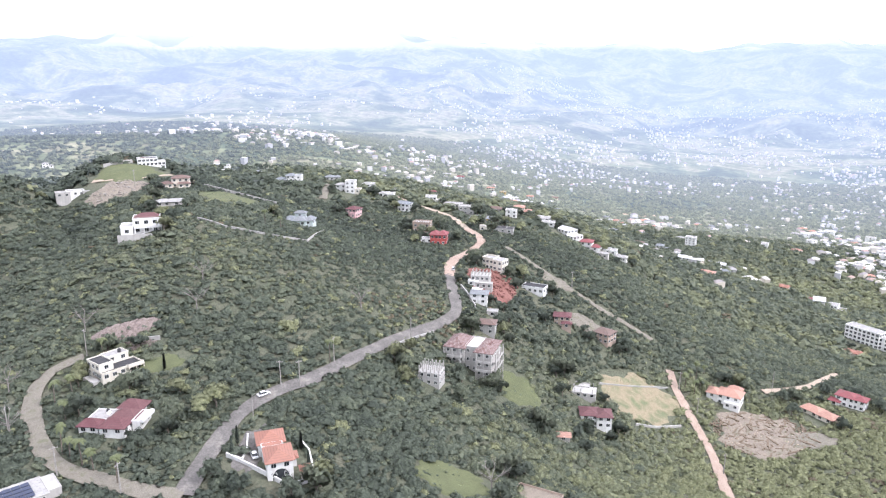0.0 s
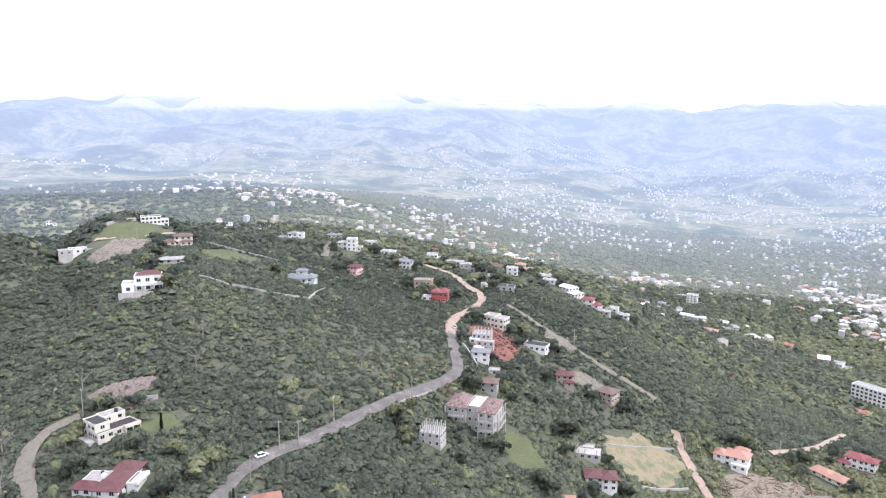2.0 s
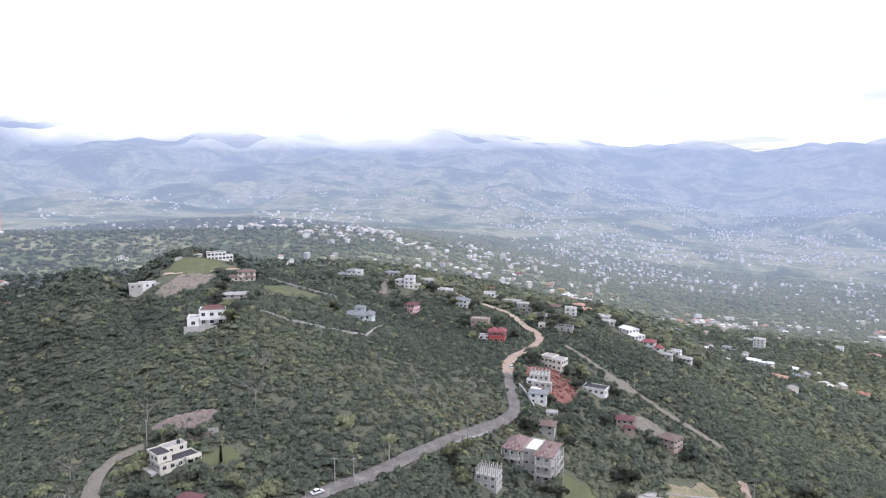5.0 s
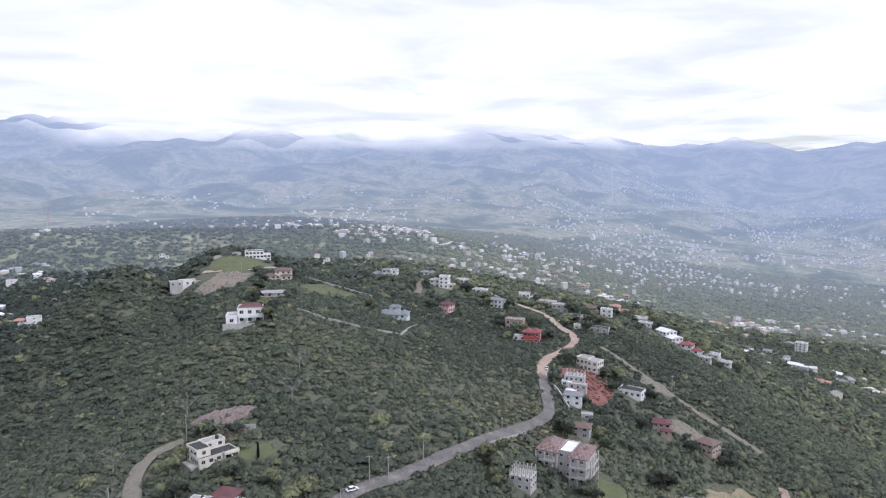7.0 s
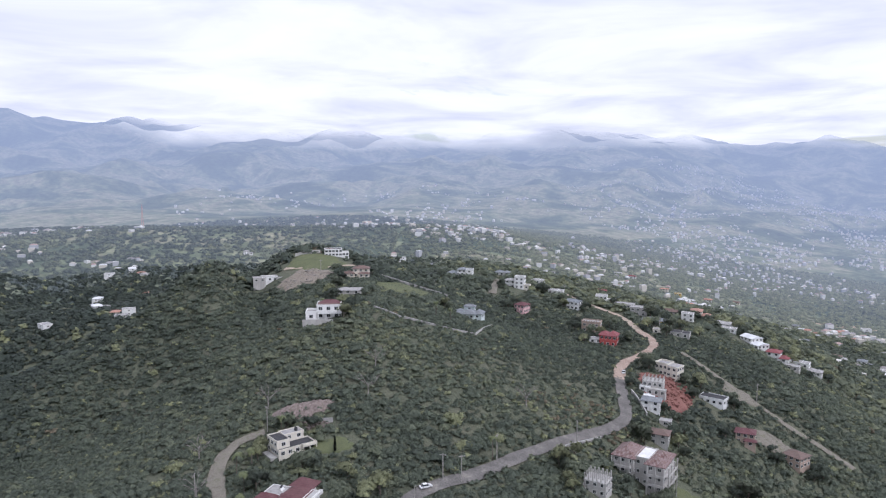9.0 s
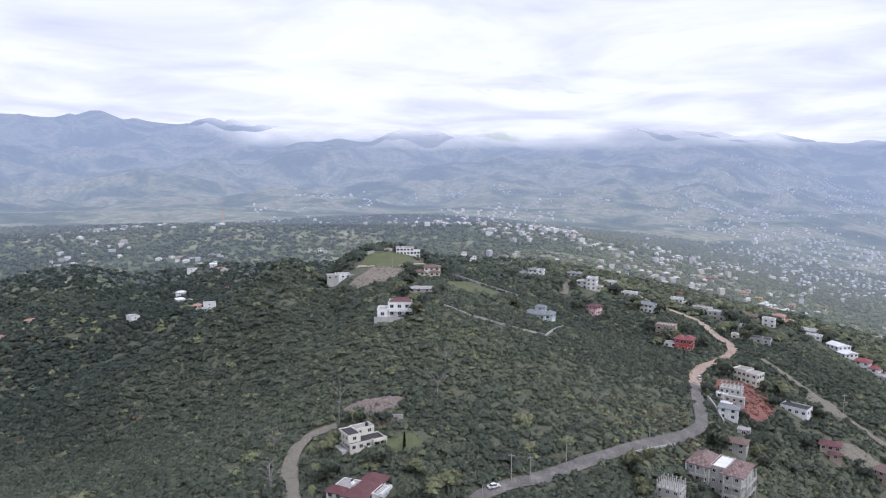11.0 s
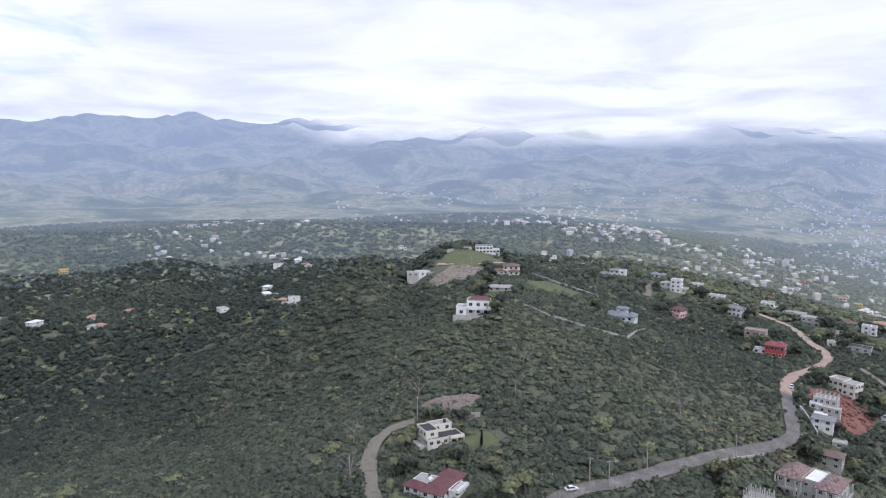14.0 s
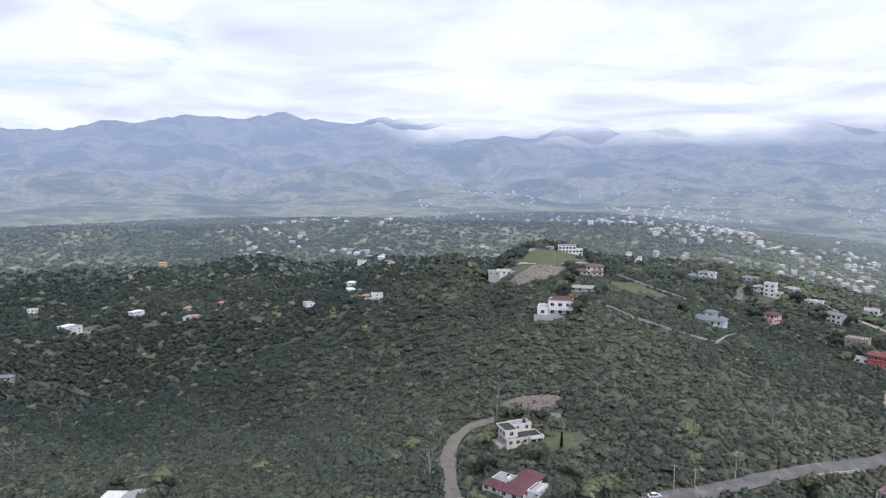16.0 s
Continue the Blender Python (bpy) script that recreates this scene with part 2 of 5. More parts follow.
M_DRYGRASS = mottled("dry_grass", [(0.34, (0.16, 0.175, 0.10)), (0.5, (0.30, 0.25, 0.17)), (0.64, (0.17, 0.185, 0.105))], 0.12)
M_LAWN = mottled("lawn", [(0.3, (0.10, 0.115, 0.06)), (0.6, (0.135, 0.15, 0.075)), (0.8, (0.17, 0.165, 0.10))], 0.15)
M_SCREE = mottled("cleared_scree", [(0.3, (0.18, 0.15, 0.12)), (0.5, (0.28, 0.24, 0.195)), (0.7, (0.15, 0.145, 0.10))], 0.2)
M_ROCK = mottled("grey_rock_face", [(0.3, (0.15, 0.12, 0.11)), (0.5, (0.27, 0.22, 0.20)), (0.7, (0.20, 0.17, 0.14))], 0.5, 0.95, 1.2, 0.9, 0.5)
M_SOIL = mottled("scrub_soil", [(0.32, (0.09, 0.10, 0.07)), (0.5, (0.12, 0.13, 0.09)), (0.62, (0.14, 0.14, 0.10)), (0.75, (0.10, 0.11, 0.075))], 0.035, 1.0, 0.9, 0.9, 0.6)
M_LEAF = foliage("leaves", (0.070, 0.088, 0.074), (0.145, 0.170, 0.128), (0.262, 0.280, 0.165), (0.21, 0.18, 0.13))
# far town walls also emit the painted haze
M_TOWNWALL = haze_glow(*material("far_town_walls_hazed", 0.9))
# patches: land cover, with sunlit slopes and cloud shade painted into the colours
M_FARLAND = far_land("far_valley_hazed", [(0.30, (0.06, 0.08, 0.05)), (0.44, (0.10, 0.125, 0.075)), (0.50, (0.19, 0.21, 0.12)), (0.56, (0.30, 0.285, 0.19)), (0.60, (0.21, 0.22, 0.13)), (0.66, (0.12, 0.145, 0.08)), (0.75, (0.07, 0.09, 0.055))], 0.0042, 0.05)

# ---- land ----
BROAD = [(-80, 320, 56.6), (-120, -40, 11.0), (360, 560, -39.2), (-40, 560, 50.4), (-440, 640, -34.5), (-320, 440, 64.5), (0, -280, 20.8), (360, 240, 2.0), (0, 80, 23.7), (-200, 640, -39.6), (-400, 80, 52.3), (-320, 280, -39.6), (160, 160, -17.6), (160, 400, 14.8), (360, 400, -35.8), (120, 640, -12.9), (320, -120, -18.0), (-160, 160, 13.7), (120, -40, 17.5), (-320, -80, 12.3)]
LOCAL = [(-165, 415, 7.2), (-45, 385, 1.2), (-195, 235, -14.7), (-90, 250, 13.6), (75, 175, -8.9), (-240, 355, -14.5), (75, 310, 1.8), (135, 100, 2.9), (180, 205, 11.7), (-30, 310, -12.9), (165, 325, -6.8), (-135, 325, 7.4), (-240, 250, 18.6), (0, 205, 3.6), (-105, 400, -20.8), (90, 430, 5.8), (180, 415, -6.3), (15, 430, -10.6), (-75, 160, -1.5), (-210, 100, 4.6), (-180, 370, 29.2), (-240, 430, -18.5), (-195, 295, -11.6), (-180, 205, -11.1), (255, 385, 2.0), (-240, 145, 4.5), (105, 130, 7.5), (-90, 430, 11.8), (-240, 340, -16.5), (60, 280, 9.1), (75, 385, 4.5), (75, 205, -7.5)]


VALES = [(-360, 320, 55, -20), (-235, 490, 55, -26)]
SPURS = [(-258, 416, 54, 47), (-290, 345, 42, 16)]   # the wooded shoulder on the hill's flank


def smooth(a, b, v):
    u = np.clip((v - a) / (b - a), 0, 1)
    return u * u * (3 - 2 * u)


def wavy(x, y, s, seed):
    """Cheap smooth waves from a few sines, between -1 and 1."""
    r = np.random.RandomState(seed)
    out = 0
    for k in range(5):
        a, f, ph = r.uniform(0, 6.28), r.uniform(0.7, 1.6) / s, r.uniform(0, 6.28)
        out = out + np.sin((x * math.cos(a) + y * math.sin(a)) * f + ph)
    return out / 3.2


def ridged(x, y, s, seed):
    return 1 - np.abs(wavy(x, y, s, seed)) * 1.6


def ground_z(x, y):
    """Height of the ground at x, y (arrays or numbers)."""
    x, y = np.asarray(x, float), np.asarray(y, float)
    u, v = x / 1.35, y / 1.35
    near = -25.0
    for cx, cy, h in BROAD:
        near = near + h * np.exp(-((u - cx) ** 2 + (v - cy) ** 2) / 28800.0)
    for cx, cy, r, h in VALES:
        near = near + h * np.exp(-((u - cx) ** 2 + (v - cy) ** 2) / (2 * r * r))
    for cx, cy, h in LOCAL:
        near = near + h * np.exp(-((u - cx) ** 2 + (v - cy) ** 2) / 4050.0)
    d = np.hypot(x, y)
    az = np.degrees(np.arctan2(x, y))
    for cx, cy, r, h in SPURS:
        near = near + h / 1.35 * np.exp(-((x - cx) ** 2 + (y - cy) ** 2) / (2 * r * r)) * smooth(-26.0, -30.5, az) * smooth(-100, -70, az)
    left = np.interp(d, [500, 700, 900, 1200, 1500, 2000, 2600, 3200, 3800, 4300, 4700, 4950],
                     [-30, -45, -48, 0, -25, -30, -10, 20, 75, 190, 300, 330])
    right = np.interp(d, [450, 700, 1000, 1400, 3400, 3800, 4200, 4500, 4800, 4950],
                      [-45, -80, -115, -140, -135, -100, -20, 90, 170, 190])
    w = smooth(-12, 22, az + 4 * wavy(x, y, 500, 3)) * smooth(185, 120, np.abs(az))
    far = left * (1 - w) + right * w
    rough = smooth(700, 1100, d) * (9 + 14 * smooth(1800, 3600, d) * (1 - w * 0.6))
    far = far + rough * wavy(x, y, 110, 5) + rough * 0.9 * ridged(x, y, 190, 7) * (0.35 + 0.65 * smooth(2200, 3000, d) + 0.3 * (1 - w))
    far = far + smooth(2600, 3600, d) * 55 * ridged(x, y, 330, 11) + smooth(3300, 4500, d) * 40 * wavy(x, y, 420, 13)
    bx, by = x + 60 * wavy(x, y, 260, 81), y + 60 * wavy(x, y, 260, 83)
    far = far + smooth(1900, 2900, d) * (34 * ridged(bx, by, 125, 23) + 16 * ridged(bx, by, 58, 29))
    near, far = near * 1.35, far + 35.0
    return near + (far - near) * smooth(540, 980, d) + (8.0 * wavy(x, y, 34, 19) - 6.0) * smooth(-190, -330, x) * smooth(1300, 900, d) + 0.4 * wavy(x, y, 13, 17) * smooth(1100, 600, d)


def gz(x, y):
    return float(ground_z(x, y))


def mesh_ob(name, verts, faces, mats, parent=None, mat_index=None, smooth_faces=False):
    me = bpy.data.meshes.new(name)
    me.from_pydata([tuple(v) for v in verts], [], [tuple(f) for f in faces])
    for m in mats if isinstance(mats, (list, tuple)) else [mats]:
        me.materials.append(m)
    if mat_index is not None:
        me.polygons.foreach_set("material_index", np.asarray(mat_index, np.int32))
    if smooth_faces:
        me.polygons.foreach_set("use_smooth", np.ones(len(me.polygons), bool))
    me.update()
    ob = new(name, me)
    if parent is not None:
        ob.parent = parent
    return ob


def near_line(x, y, pts):
    """Distance from points to a polyline."""
    best = np.full(np.shape(x), 1e9)
    for (ax, ay), (bx, by) in zip(pts, pts[1:]):
        dx, dy = bx - ax, by - ay
        u = np.clip(((x - ax) * dx + (y - ay) * dy) / (dx * dx + dy * dy + 1e-9), 0, 1)
        best = np.minimum(best, np.hypot(x - ax - u * dx, y - ay - u * dy))
    return best


ROADS = [  # name, label, material, width, points
    ("road_main", "worn grey asphalt hill road with dusty verges", M_ROAD, 5.4, [(-61.6, 165.3), (-61.0, 175.7), (-58.9, 190.4), (-55.2, 204.8), (-47.0, 217.5), (-35.5, 229.4), (-24.0, 244.9), (-8.9, 265.1), (5.1, 284.8), (14.3, 299.4), (18.3, 311.1), (17.5, 332.7), (16.9, 349.0)]),
    ("road_upper", "pale marl stretch of the hill road", M_PINKDIRT, 5.5, [(16.8, 346.8), (17.8, 361.1), (21.2, 374.1), (31.8, 393.1), (39.1, 412.0), (38.3, 426.9), (31.9, 441.5)]),
    ("road_ridge", "pale road between the ridge houses", M_DIRT, 4.5, [(32.2, 440.3), (24.4, 473.5), (11.2, 488.5), (-0.8, 500.1), (-15.6, 524.2)]),
    ("road_loop", "dusty grey side road looping round the lower houses", M_VERGE, 5.4, [(-61.6, 165.3), (-71.3, 166.7), (-88.7, 172.7), (-98.5, 177.2), (-107.5, 185.7), (-119.8, 203.9), (-126.1, 219.3), (-124.8, 229.7), (-117.2, 235.6)]),
    ("road_east", "pale dirt road below the ridge", M_PINKDIRT, 4.2, [(115.7, 227.8), (124.4, 260.3), (126.3, 280.4), (125.7, 296.7), (124.8, 310.4), (125.9, 322.0)]),
    ("road_cut", "straight grey service track along the wooded ridge", M_VERGE, 3.6, [(124.2, 344.5), (110.7, 351.6), (97.8, 356.4), (81.5, 368.5), (65.1, 385.0), (53.1, 406.3)]),
    ("road_lane", "pale lane to the lower houses", M_DIRT, 4.0, [(172.9, 318.3), (189.9, 322.9), (206.4, 331.2), (239.0, 363.6)]),
    ("road_crest", "pale track over the hilltop field", M_DIRT, 4.0, [(-206.2, 454.5), (-186.2, 449.6), (-170.8, 451.0), (-159.6, 465.3)]),
    ("road_saddle", "short grey road climbing between hilltop houses", M_VERGE, 5.0, [(-64.0, 480.7), (-65.2, 503.5), (-67.6, 544.4)]),
]
CLEAR = [  # name, label, material, x, y, radius x, radius y
    ("dry_lawn", "sun-bleached dry grass plot", M_DRYGRASS, 102.0, 295.4, 18, 18),
    ("scree_slope", "freshly cleared rubble slope", M_SCREE, 154.6, 280.2, 23, 18),
    ("hilltop_field", "green mown field on the hilltop", M_LAWN, -186.7, 463.6, 22, 21),
    ("hilltop_bank", "bare brown bank below the hilltop field", M_SCREE, -179.8, 428.2, 21, 18),
    ("garden_field", "green garden plot behind a wall", M_LAWN, -109.7, 411.5, 18, 22),
    ("building_site", "raw red earth of a building site", M_REDEARTH, 38.1, 348.8, 13, 17),
    ("house_yard", "lawn beside the flat-roofed house", M_LAWN, -88.5, 229.5, 7, 6),
    ("brown_slope", "dry brown scrub patch on the slope", M_VERGE, 173.4, 274.7, 12, 8),
    ("grass_bank", "steep grassy bank under the big house", M_LAWN, 40.7, 265.5, 10, 14),
    ("pale_yard", "pale dirt yard by the brown house", M_VERGE, 85.8, 337.7, 13, 6),
    ("house_plot", "levelled bare plot beside the white block", M_VERGE, 76.8, 368.7, 8, 7),
    ("quarry_cut", "pale earth cut across the far ridge", M_DIRT, 355.6, 1066.3, 58, 12),
    ("driveway", "dark paved driveway beside the orange-roofed villa", M_ROAD, -48.0, 187.0, 4.5, 13),
    ("ravine_grass", "open green clearing among the trees", M_LAWN, 9.9, 186.7, 13, 8),
]


def build_ground():
    """One sheet from under the drone out to the mountains, in rings."""
    az = np.concatenate([np.arange(-180, -68, 4.0), np.arange(-68, 42, 0.34), np.arange(42, 180, 4.0)])
    rr = [2.0]
    while rr[-1] < 4940:
        rr.append(rr[-1] * 1.02 + (2.5 if rr[-1] < 90 else 0))
    rr = np.array(rr)
    A, R = np.meshgrid(np.radians(az), rr)
    X, Y = np.sin(A) * R, np.cos(A) * R
    Z = ground_z(X, Y)
    for _, _, _, w, pts in ROADS:
        Z -= 0.5 * smooth(w * 0.5 + 3.5, w * 0.5, near_line(X, Y, pts))
    nr, na = X.shape
    verts = np.stack([X, Y, Z], -1).reshape(-1, 3)
    i = np.arange(nr - 1)[:, None] * na
    j = np.arange(na)[None, :]
    k = (j + 1) % na
    faces = np.stack([i + j, i + na + j, i + na + k, i + k], -1).reshape(-1, 4)
    midr = np.broadcast_to(rr[:-1, None], (nr - 1, na)).reshape(-1)
    verts = np.concatenate([verts, [[0.0, 0.0, gz(0, 0)]]])
    hub = [(nr * na, (b + 1) % na, b) for b in range(na)]
    index = np.concatenate([(midr > 900).astype(np.int32), np.zeros(na, np.int32)])
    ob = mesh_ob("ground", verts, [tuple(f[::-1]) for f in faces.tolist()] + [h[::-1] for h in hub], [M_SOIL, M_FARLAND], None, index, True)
    return tagged(ob, "wooded hills, valley floor and far mountain slopes", "ground", kind="structure")


build_ground()


def build_ribbon(name, label, mat, width, pts):
    p = [Vector(q).to_3d() for q in pts]
    line = []
    for a in range(len(p) - 1):
        p0, p1, p2, p3 = p[max(a - 1, 0)], p[a], p[a + 1], p[min(a + 2, len(p) - 1)]
        n = max(2, int((p2 - p1).length / 2.0))
        for s in range(n):
            u = s / n
            line.append(0.5 * (2 * p1 + (p2 - p0) * u + (2 * p0 - 5 * p1 + 4 * p2 - p3) * u * u + (3 * p1 - p0 - 3 * p2 + p3) * u ** 3))
    line.append(p[-1])
    verts, faces = [], []
    for a, q in enumerate(line):
        d = (line[min(a + 1, len(line) - 1)] - line[max(a - 1, 0)]).normalized()
        nrm = Vector((-d.y, d.x, 0))
        wob = 1 + 0.09 * math.sin(a * 0.23) + 0.06 * math.sin(a * 0.61)
        for k in range(5):
            s = (k - 2) / 4 * width * wob
            v = q + nrm * s
            verts.append((v.x, v.y, gz(v.x, v.y) + (0.12 if k in (0, 4) else 0.26)))
    for a in range(len(line) - 1):
        for k in range(4):
            faces.append((a * 5 + k, a * 5 + k + 1, a * 5 + k + 6, a * 5 + k + 5))
    ob = mesh_ob(name, verts, faces, mat, None, None, True)
    return tagged(ob, label, "road", kind="structure")


for _r in ROADS:
    build_ribbon(*_r)


def build_patch(name, label, mat, x, y, rx, ry):
    """An uneven patch of other ground laid over the land."""
    rs = np.random.RandomState(len(name) * 7 + int(abs(x)))
    ph = rs.uniform(0, 6.28, 4)
    verts, faces, n, m = [(x, y, gz(x, y) + 0.35)], [], 40, 9
    for k in range(1, m + 1):
        for a in range(n):
            t = a / n * 6.2832
            r = (1 + 0.16 * math.sin(2 * t + ph[0]) + 0.10 * math.sin(5 * t + ph[1]) + 0.06 * math.sin(11 * t + ph[2])) * k / m
            vx, vy = x + math.cos(t) * rx * r, y + math.sin(t) * ry * r
            verts.append((vx, vy, gz(vx, vy) + (0.35 if k < m else -0.3)))
    for a in range(n):
        faces.append((0, 1 + a, 1 + (a + 1) % n))
        for k in range(m - 1):
            b0, b1 = 1 + k * n, 1 + (k + 1) * n
            faces.append((b0 + a, b1 + a, b1 + (a + 1) % n, b0 + (a + 1) % n))
    return tagged(mesh_ob(name, verts, faces, mat, None, None, True), label, "ground", kind="structure")


for _c in CLEAR:
    build_patch(*_c)

# ---- houses ----
def boxes(*specs):
    """Vertices and faces of boxes given as x0, y0, z0, x1, y1, z1."""
    V, F = [], []
    for x0, y0, z0, x1, y1, z1 in specs:
        o = len(V)
        V += [(x0, y0, z0), (x1, y0, z0), (x1, y1, z0), (x0, y1, z0), (x0, y0, z1), (x1, y0, z1), (x1, y1, z1), (x0, y1, z1)]
        F += [(o, o + 3, o + 2, o + 1), (o + 4, o + 5, o + 6, o + 7), (o, o + 1, o + 5, o + 4), (o + 1, o + 2, o + 6, o + 5), (o + 2, o + 3, o + 7, o + 6), (o + 3, o, o + 4, o + 7)]
    return V, F


def part(name, vf, mat, parent, label=""):
    ob = mesh_ob(name, vf[0], vf[1], mat, parent)
    if label:
        ob["label"] = label
    return ob


_cache = {}


def window(parent, x, y, z, turn, w=1.3, h=1.2, frame_mat=None):
    """A framed window proud of the wall, with its pane set back in it; turn: which way it faces, in degrees from -y."""
    fm = frame_mat or M_FRAME
    key = (round(w, 2), round(h, 2), fm.name)
    if key not in _cache:
        f = 0.1
        fr = boxes((-w / 2 - f, -0.07, -h / 2 - f, w / 2 + f, 0.05, -h / 2), (-w / 2 - f, -0.07, h / 2, w / 2 + f, 0.05, h / 2 + f),
                   (-w / 2 - f, -0.07, -h / 2, -w / 2, 0.05, h / 2), (w / 2, -0.07, -h / 2, w / 2 + f, 0.05, h / 2), (-0.03, -0.06, -h / 2, 0.03, 0.05, h / 2))
        a = mesh_ob("window", *fr, fm)
        b = mesh_ob("pane", *boxes((-w / 2, -0.02, -h / 2, w / 2, 0.03, h / 2)), M_GLASS)
        _cache[key] = (a.data, b.data)
        bpy.data.objects.remove(a)
        bpy.data.objects.remove(b)
    a, b = _cache[key]
    o = new("window", a)
    o.parent, o.matrix_basis = parent, pose(x, y, z, 0, 0, turn)
    g = new("pane", b)
    g.parent = o
    return o


def hip(x0, y0, x1, y1, z, rise, over=0.6, ridge=None):
    """A hipped roof with eaves' thickness."""
    x0, y0, x1, y1 = x0 - over, y0 - over, x1 + over, y1 + over
    w, d = x1 - x0, y1 - y0
    cx, cy = (x0 + x1) / 2, (y0 + y1) / 2
    if w >= d:
        r = (w - d) / 2 + 0.12 if ridge is None else ridge
        a, b = (cx - r, cy), (cx + r, cy)
    else:
        r = (d - w) / 2 + 0.12 if ridge is None else ridge
        a, b = (cx, cy - r), (cx, cy + r)
    V = [(x0, y0, z - 0.18), (x1, y0, z - 0.18), (x1, y1, z - 0.18), (x0, y1, z - 0.18), (x0, y0, z), (x1, y0, z), (x1, y1, z), (x0, y1, z), (*a, z + rise), (*b, z + rise)]
    F = [(0, 3, 2, 1), (0, 1, 5, 4), (1, 2, 6, 5), (2, 3, 7, 6), (3, 0, 4, 7)]
    F += [(4, 5, 9, 8), (6, 7, 8, 9), (5, 6, 9), (7, 4, 8)] if w >= d else [(5, 6, 9, 8), (7, 4, 8, 9), (4, 5, 8), (6, 7, 9)]
    return V, F


def flat(x0, y0, x1, y1, z, par=0.7, th=0.18):
    """A roof slab behind a parapet with four walls."""
    return boxes((x0, y0, z, x1, y0 + th, z + par), (x0, y1 - th, z, x1, y1, z + par), (x0, y0 + th, z, x0 + th, y1 - th, z + par), (x1 - th, y0 + th, z, x1, y1 - th, z + par))


def house(name, label, x, y, turn, blocks, wall=None, roof=None, category="house", group="", sh=3.0, win=3.2, wsize=(1.3, 1.2), lift=0.0, size=1.0):
    """A house of blocks (x0, y0, x1, y1, floor, storeys, roof kind, rise or parapet, [wall], [roof]) about its base point."""
    wall, roof = wall or M_WHITE, roof or M_ROOFTOP
    e = new(name)
    z = gz(x, y) - 0.5 + lift
    e.matrix_basis = pose(x, y, z, 0, 0, turn) @ Matrix.Scale(size, 4)
    tagged(e, label, category, group)
    solid = [b[:4] + (b[4] * sh, (b[4] + b[5]) * sh) for b in blocks]
    for bi, blk in enumerate(blocks):
        x0, y0, x1, y1, fl, st, kind, rise = blk[:8]
        wm = blk[8] if len(blk) > 8 and blk[8] else wall
        rm = blk[9] if len(blk) > 9 and blk[9] else roof
        zb = fl * sh - (5.0 if fl == 0 else 0.0)
        zt = (fl + st) * sh
        spec = [(x0, y0, zb, x1, y1, zt)]
        for k in range(1, st):   # floor bands
            zz = (fl + k) * sh
            spec.append((x0 - 0.05, y0 - 0.05, zz - 0.12, x1 + 0.05, y1 + 0.05, zz + 0.06))
        body = part("wall", boxes(*spec), wm, e)
        if kind == "hip":
            part("roof", hip(x0, y0, x1, y1, zt + 0.02, rise), rm, e)
        elif kind == "flat":
            part("parapet", flat(x0 - 0.1, y0 - 0.1, x1 + 0.1, y1 + 0.1, zt - 0.1, rise + 0.1), wm, e)
            part("roof", boxes((x0 + 0.08, y0 + 0.08, zt + 0.005, x1 - 0.08, y1 - 0.08, zt + 0.12)), rm, e)
        elif kind == "gable":
            V = [(x0 - 0.5, y0 - 0.5, zt), (x1 + 0.5, y0 - 0.5, zt), (x1 + 0.5, y1 + 0.5, zt), (x0 - 0.5, y1 + 0.5, zt), (x0 - 0.5, (y0 + y1) / 2, zt + rise), (x1 + 0.5, (y0 + y1) / 2, zt + rise)]
            part("roof", (V, [(0, 3, 2, 1), (0, 1, 5, 4), (2, 3, 4, 5), (1, 2, 5), (3, 0, 4)]), rm, e)
        for k in range(st):
            zc = (fl + k) * sh + 1.65
            for sx, ex, fixed, ang, along in ((x0, x1, y0, 0, 0), (y0, y1, x1, 90, 1), (x0, x1, y1, 180, 0), (y0, y1, x0, 270, 1)):
                n = int((ex - sx) / win)
                for q in range(n):
                    c = sx + (q + 0.5) * (ex - sx) / n
                    px, py = (c, fixed) if not along else (fixed, c)
                    ox, oy = {0: (0, -0.3), 90: (0.3, 0), 180: (0, 0.3), 270: (-0.3, 0)}[ang]
                    if any(a < px + ox < c2 and b < py + oy < d2 and lo - 0.5 < zc < hi for bj, (a, b, c2, d2, lo, hi) in enumerate(solid) if bj != bi):
                        continue
                    window(e, px, py, zc, ang, *wsize)
    return e


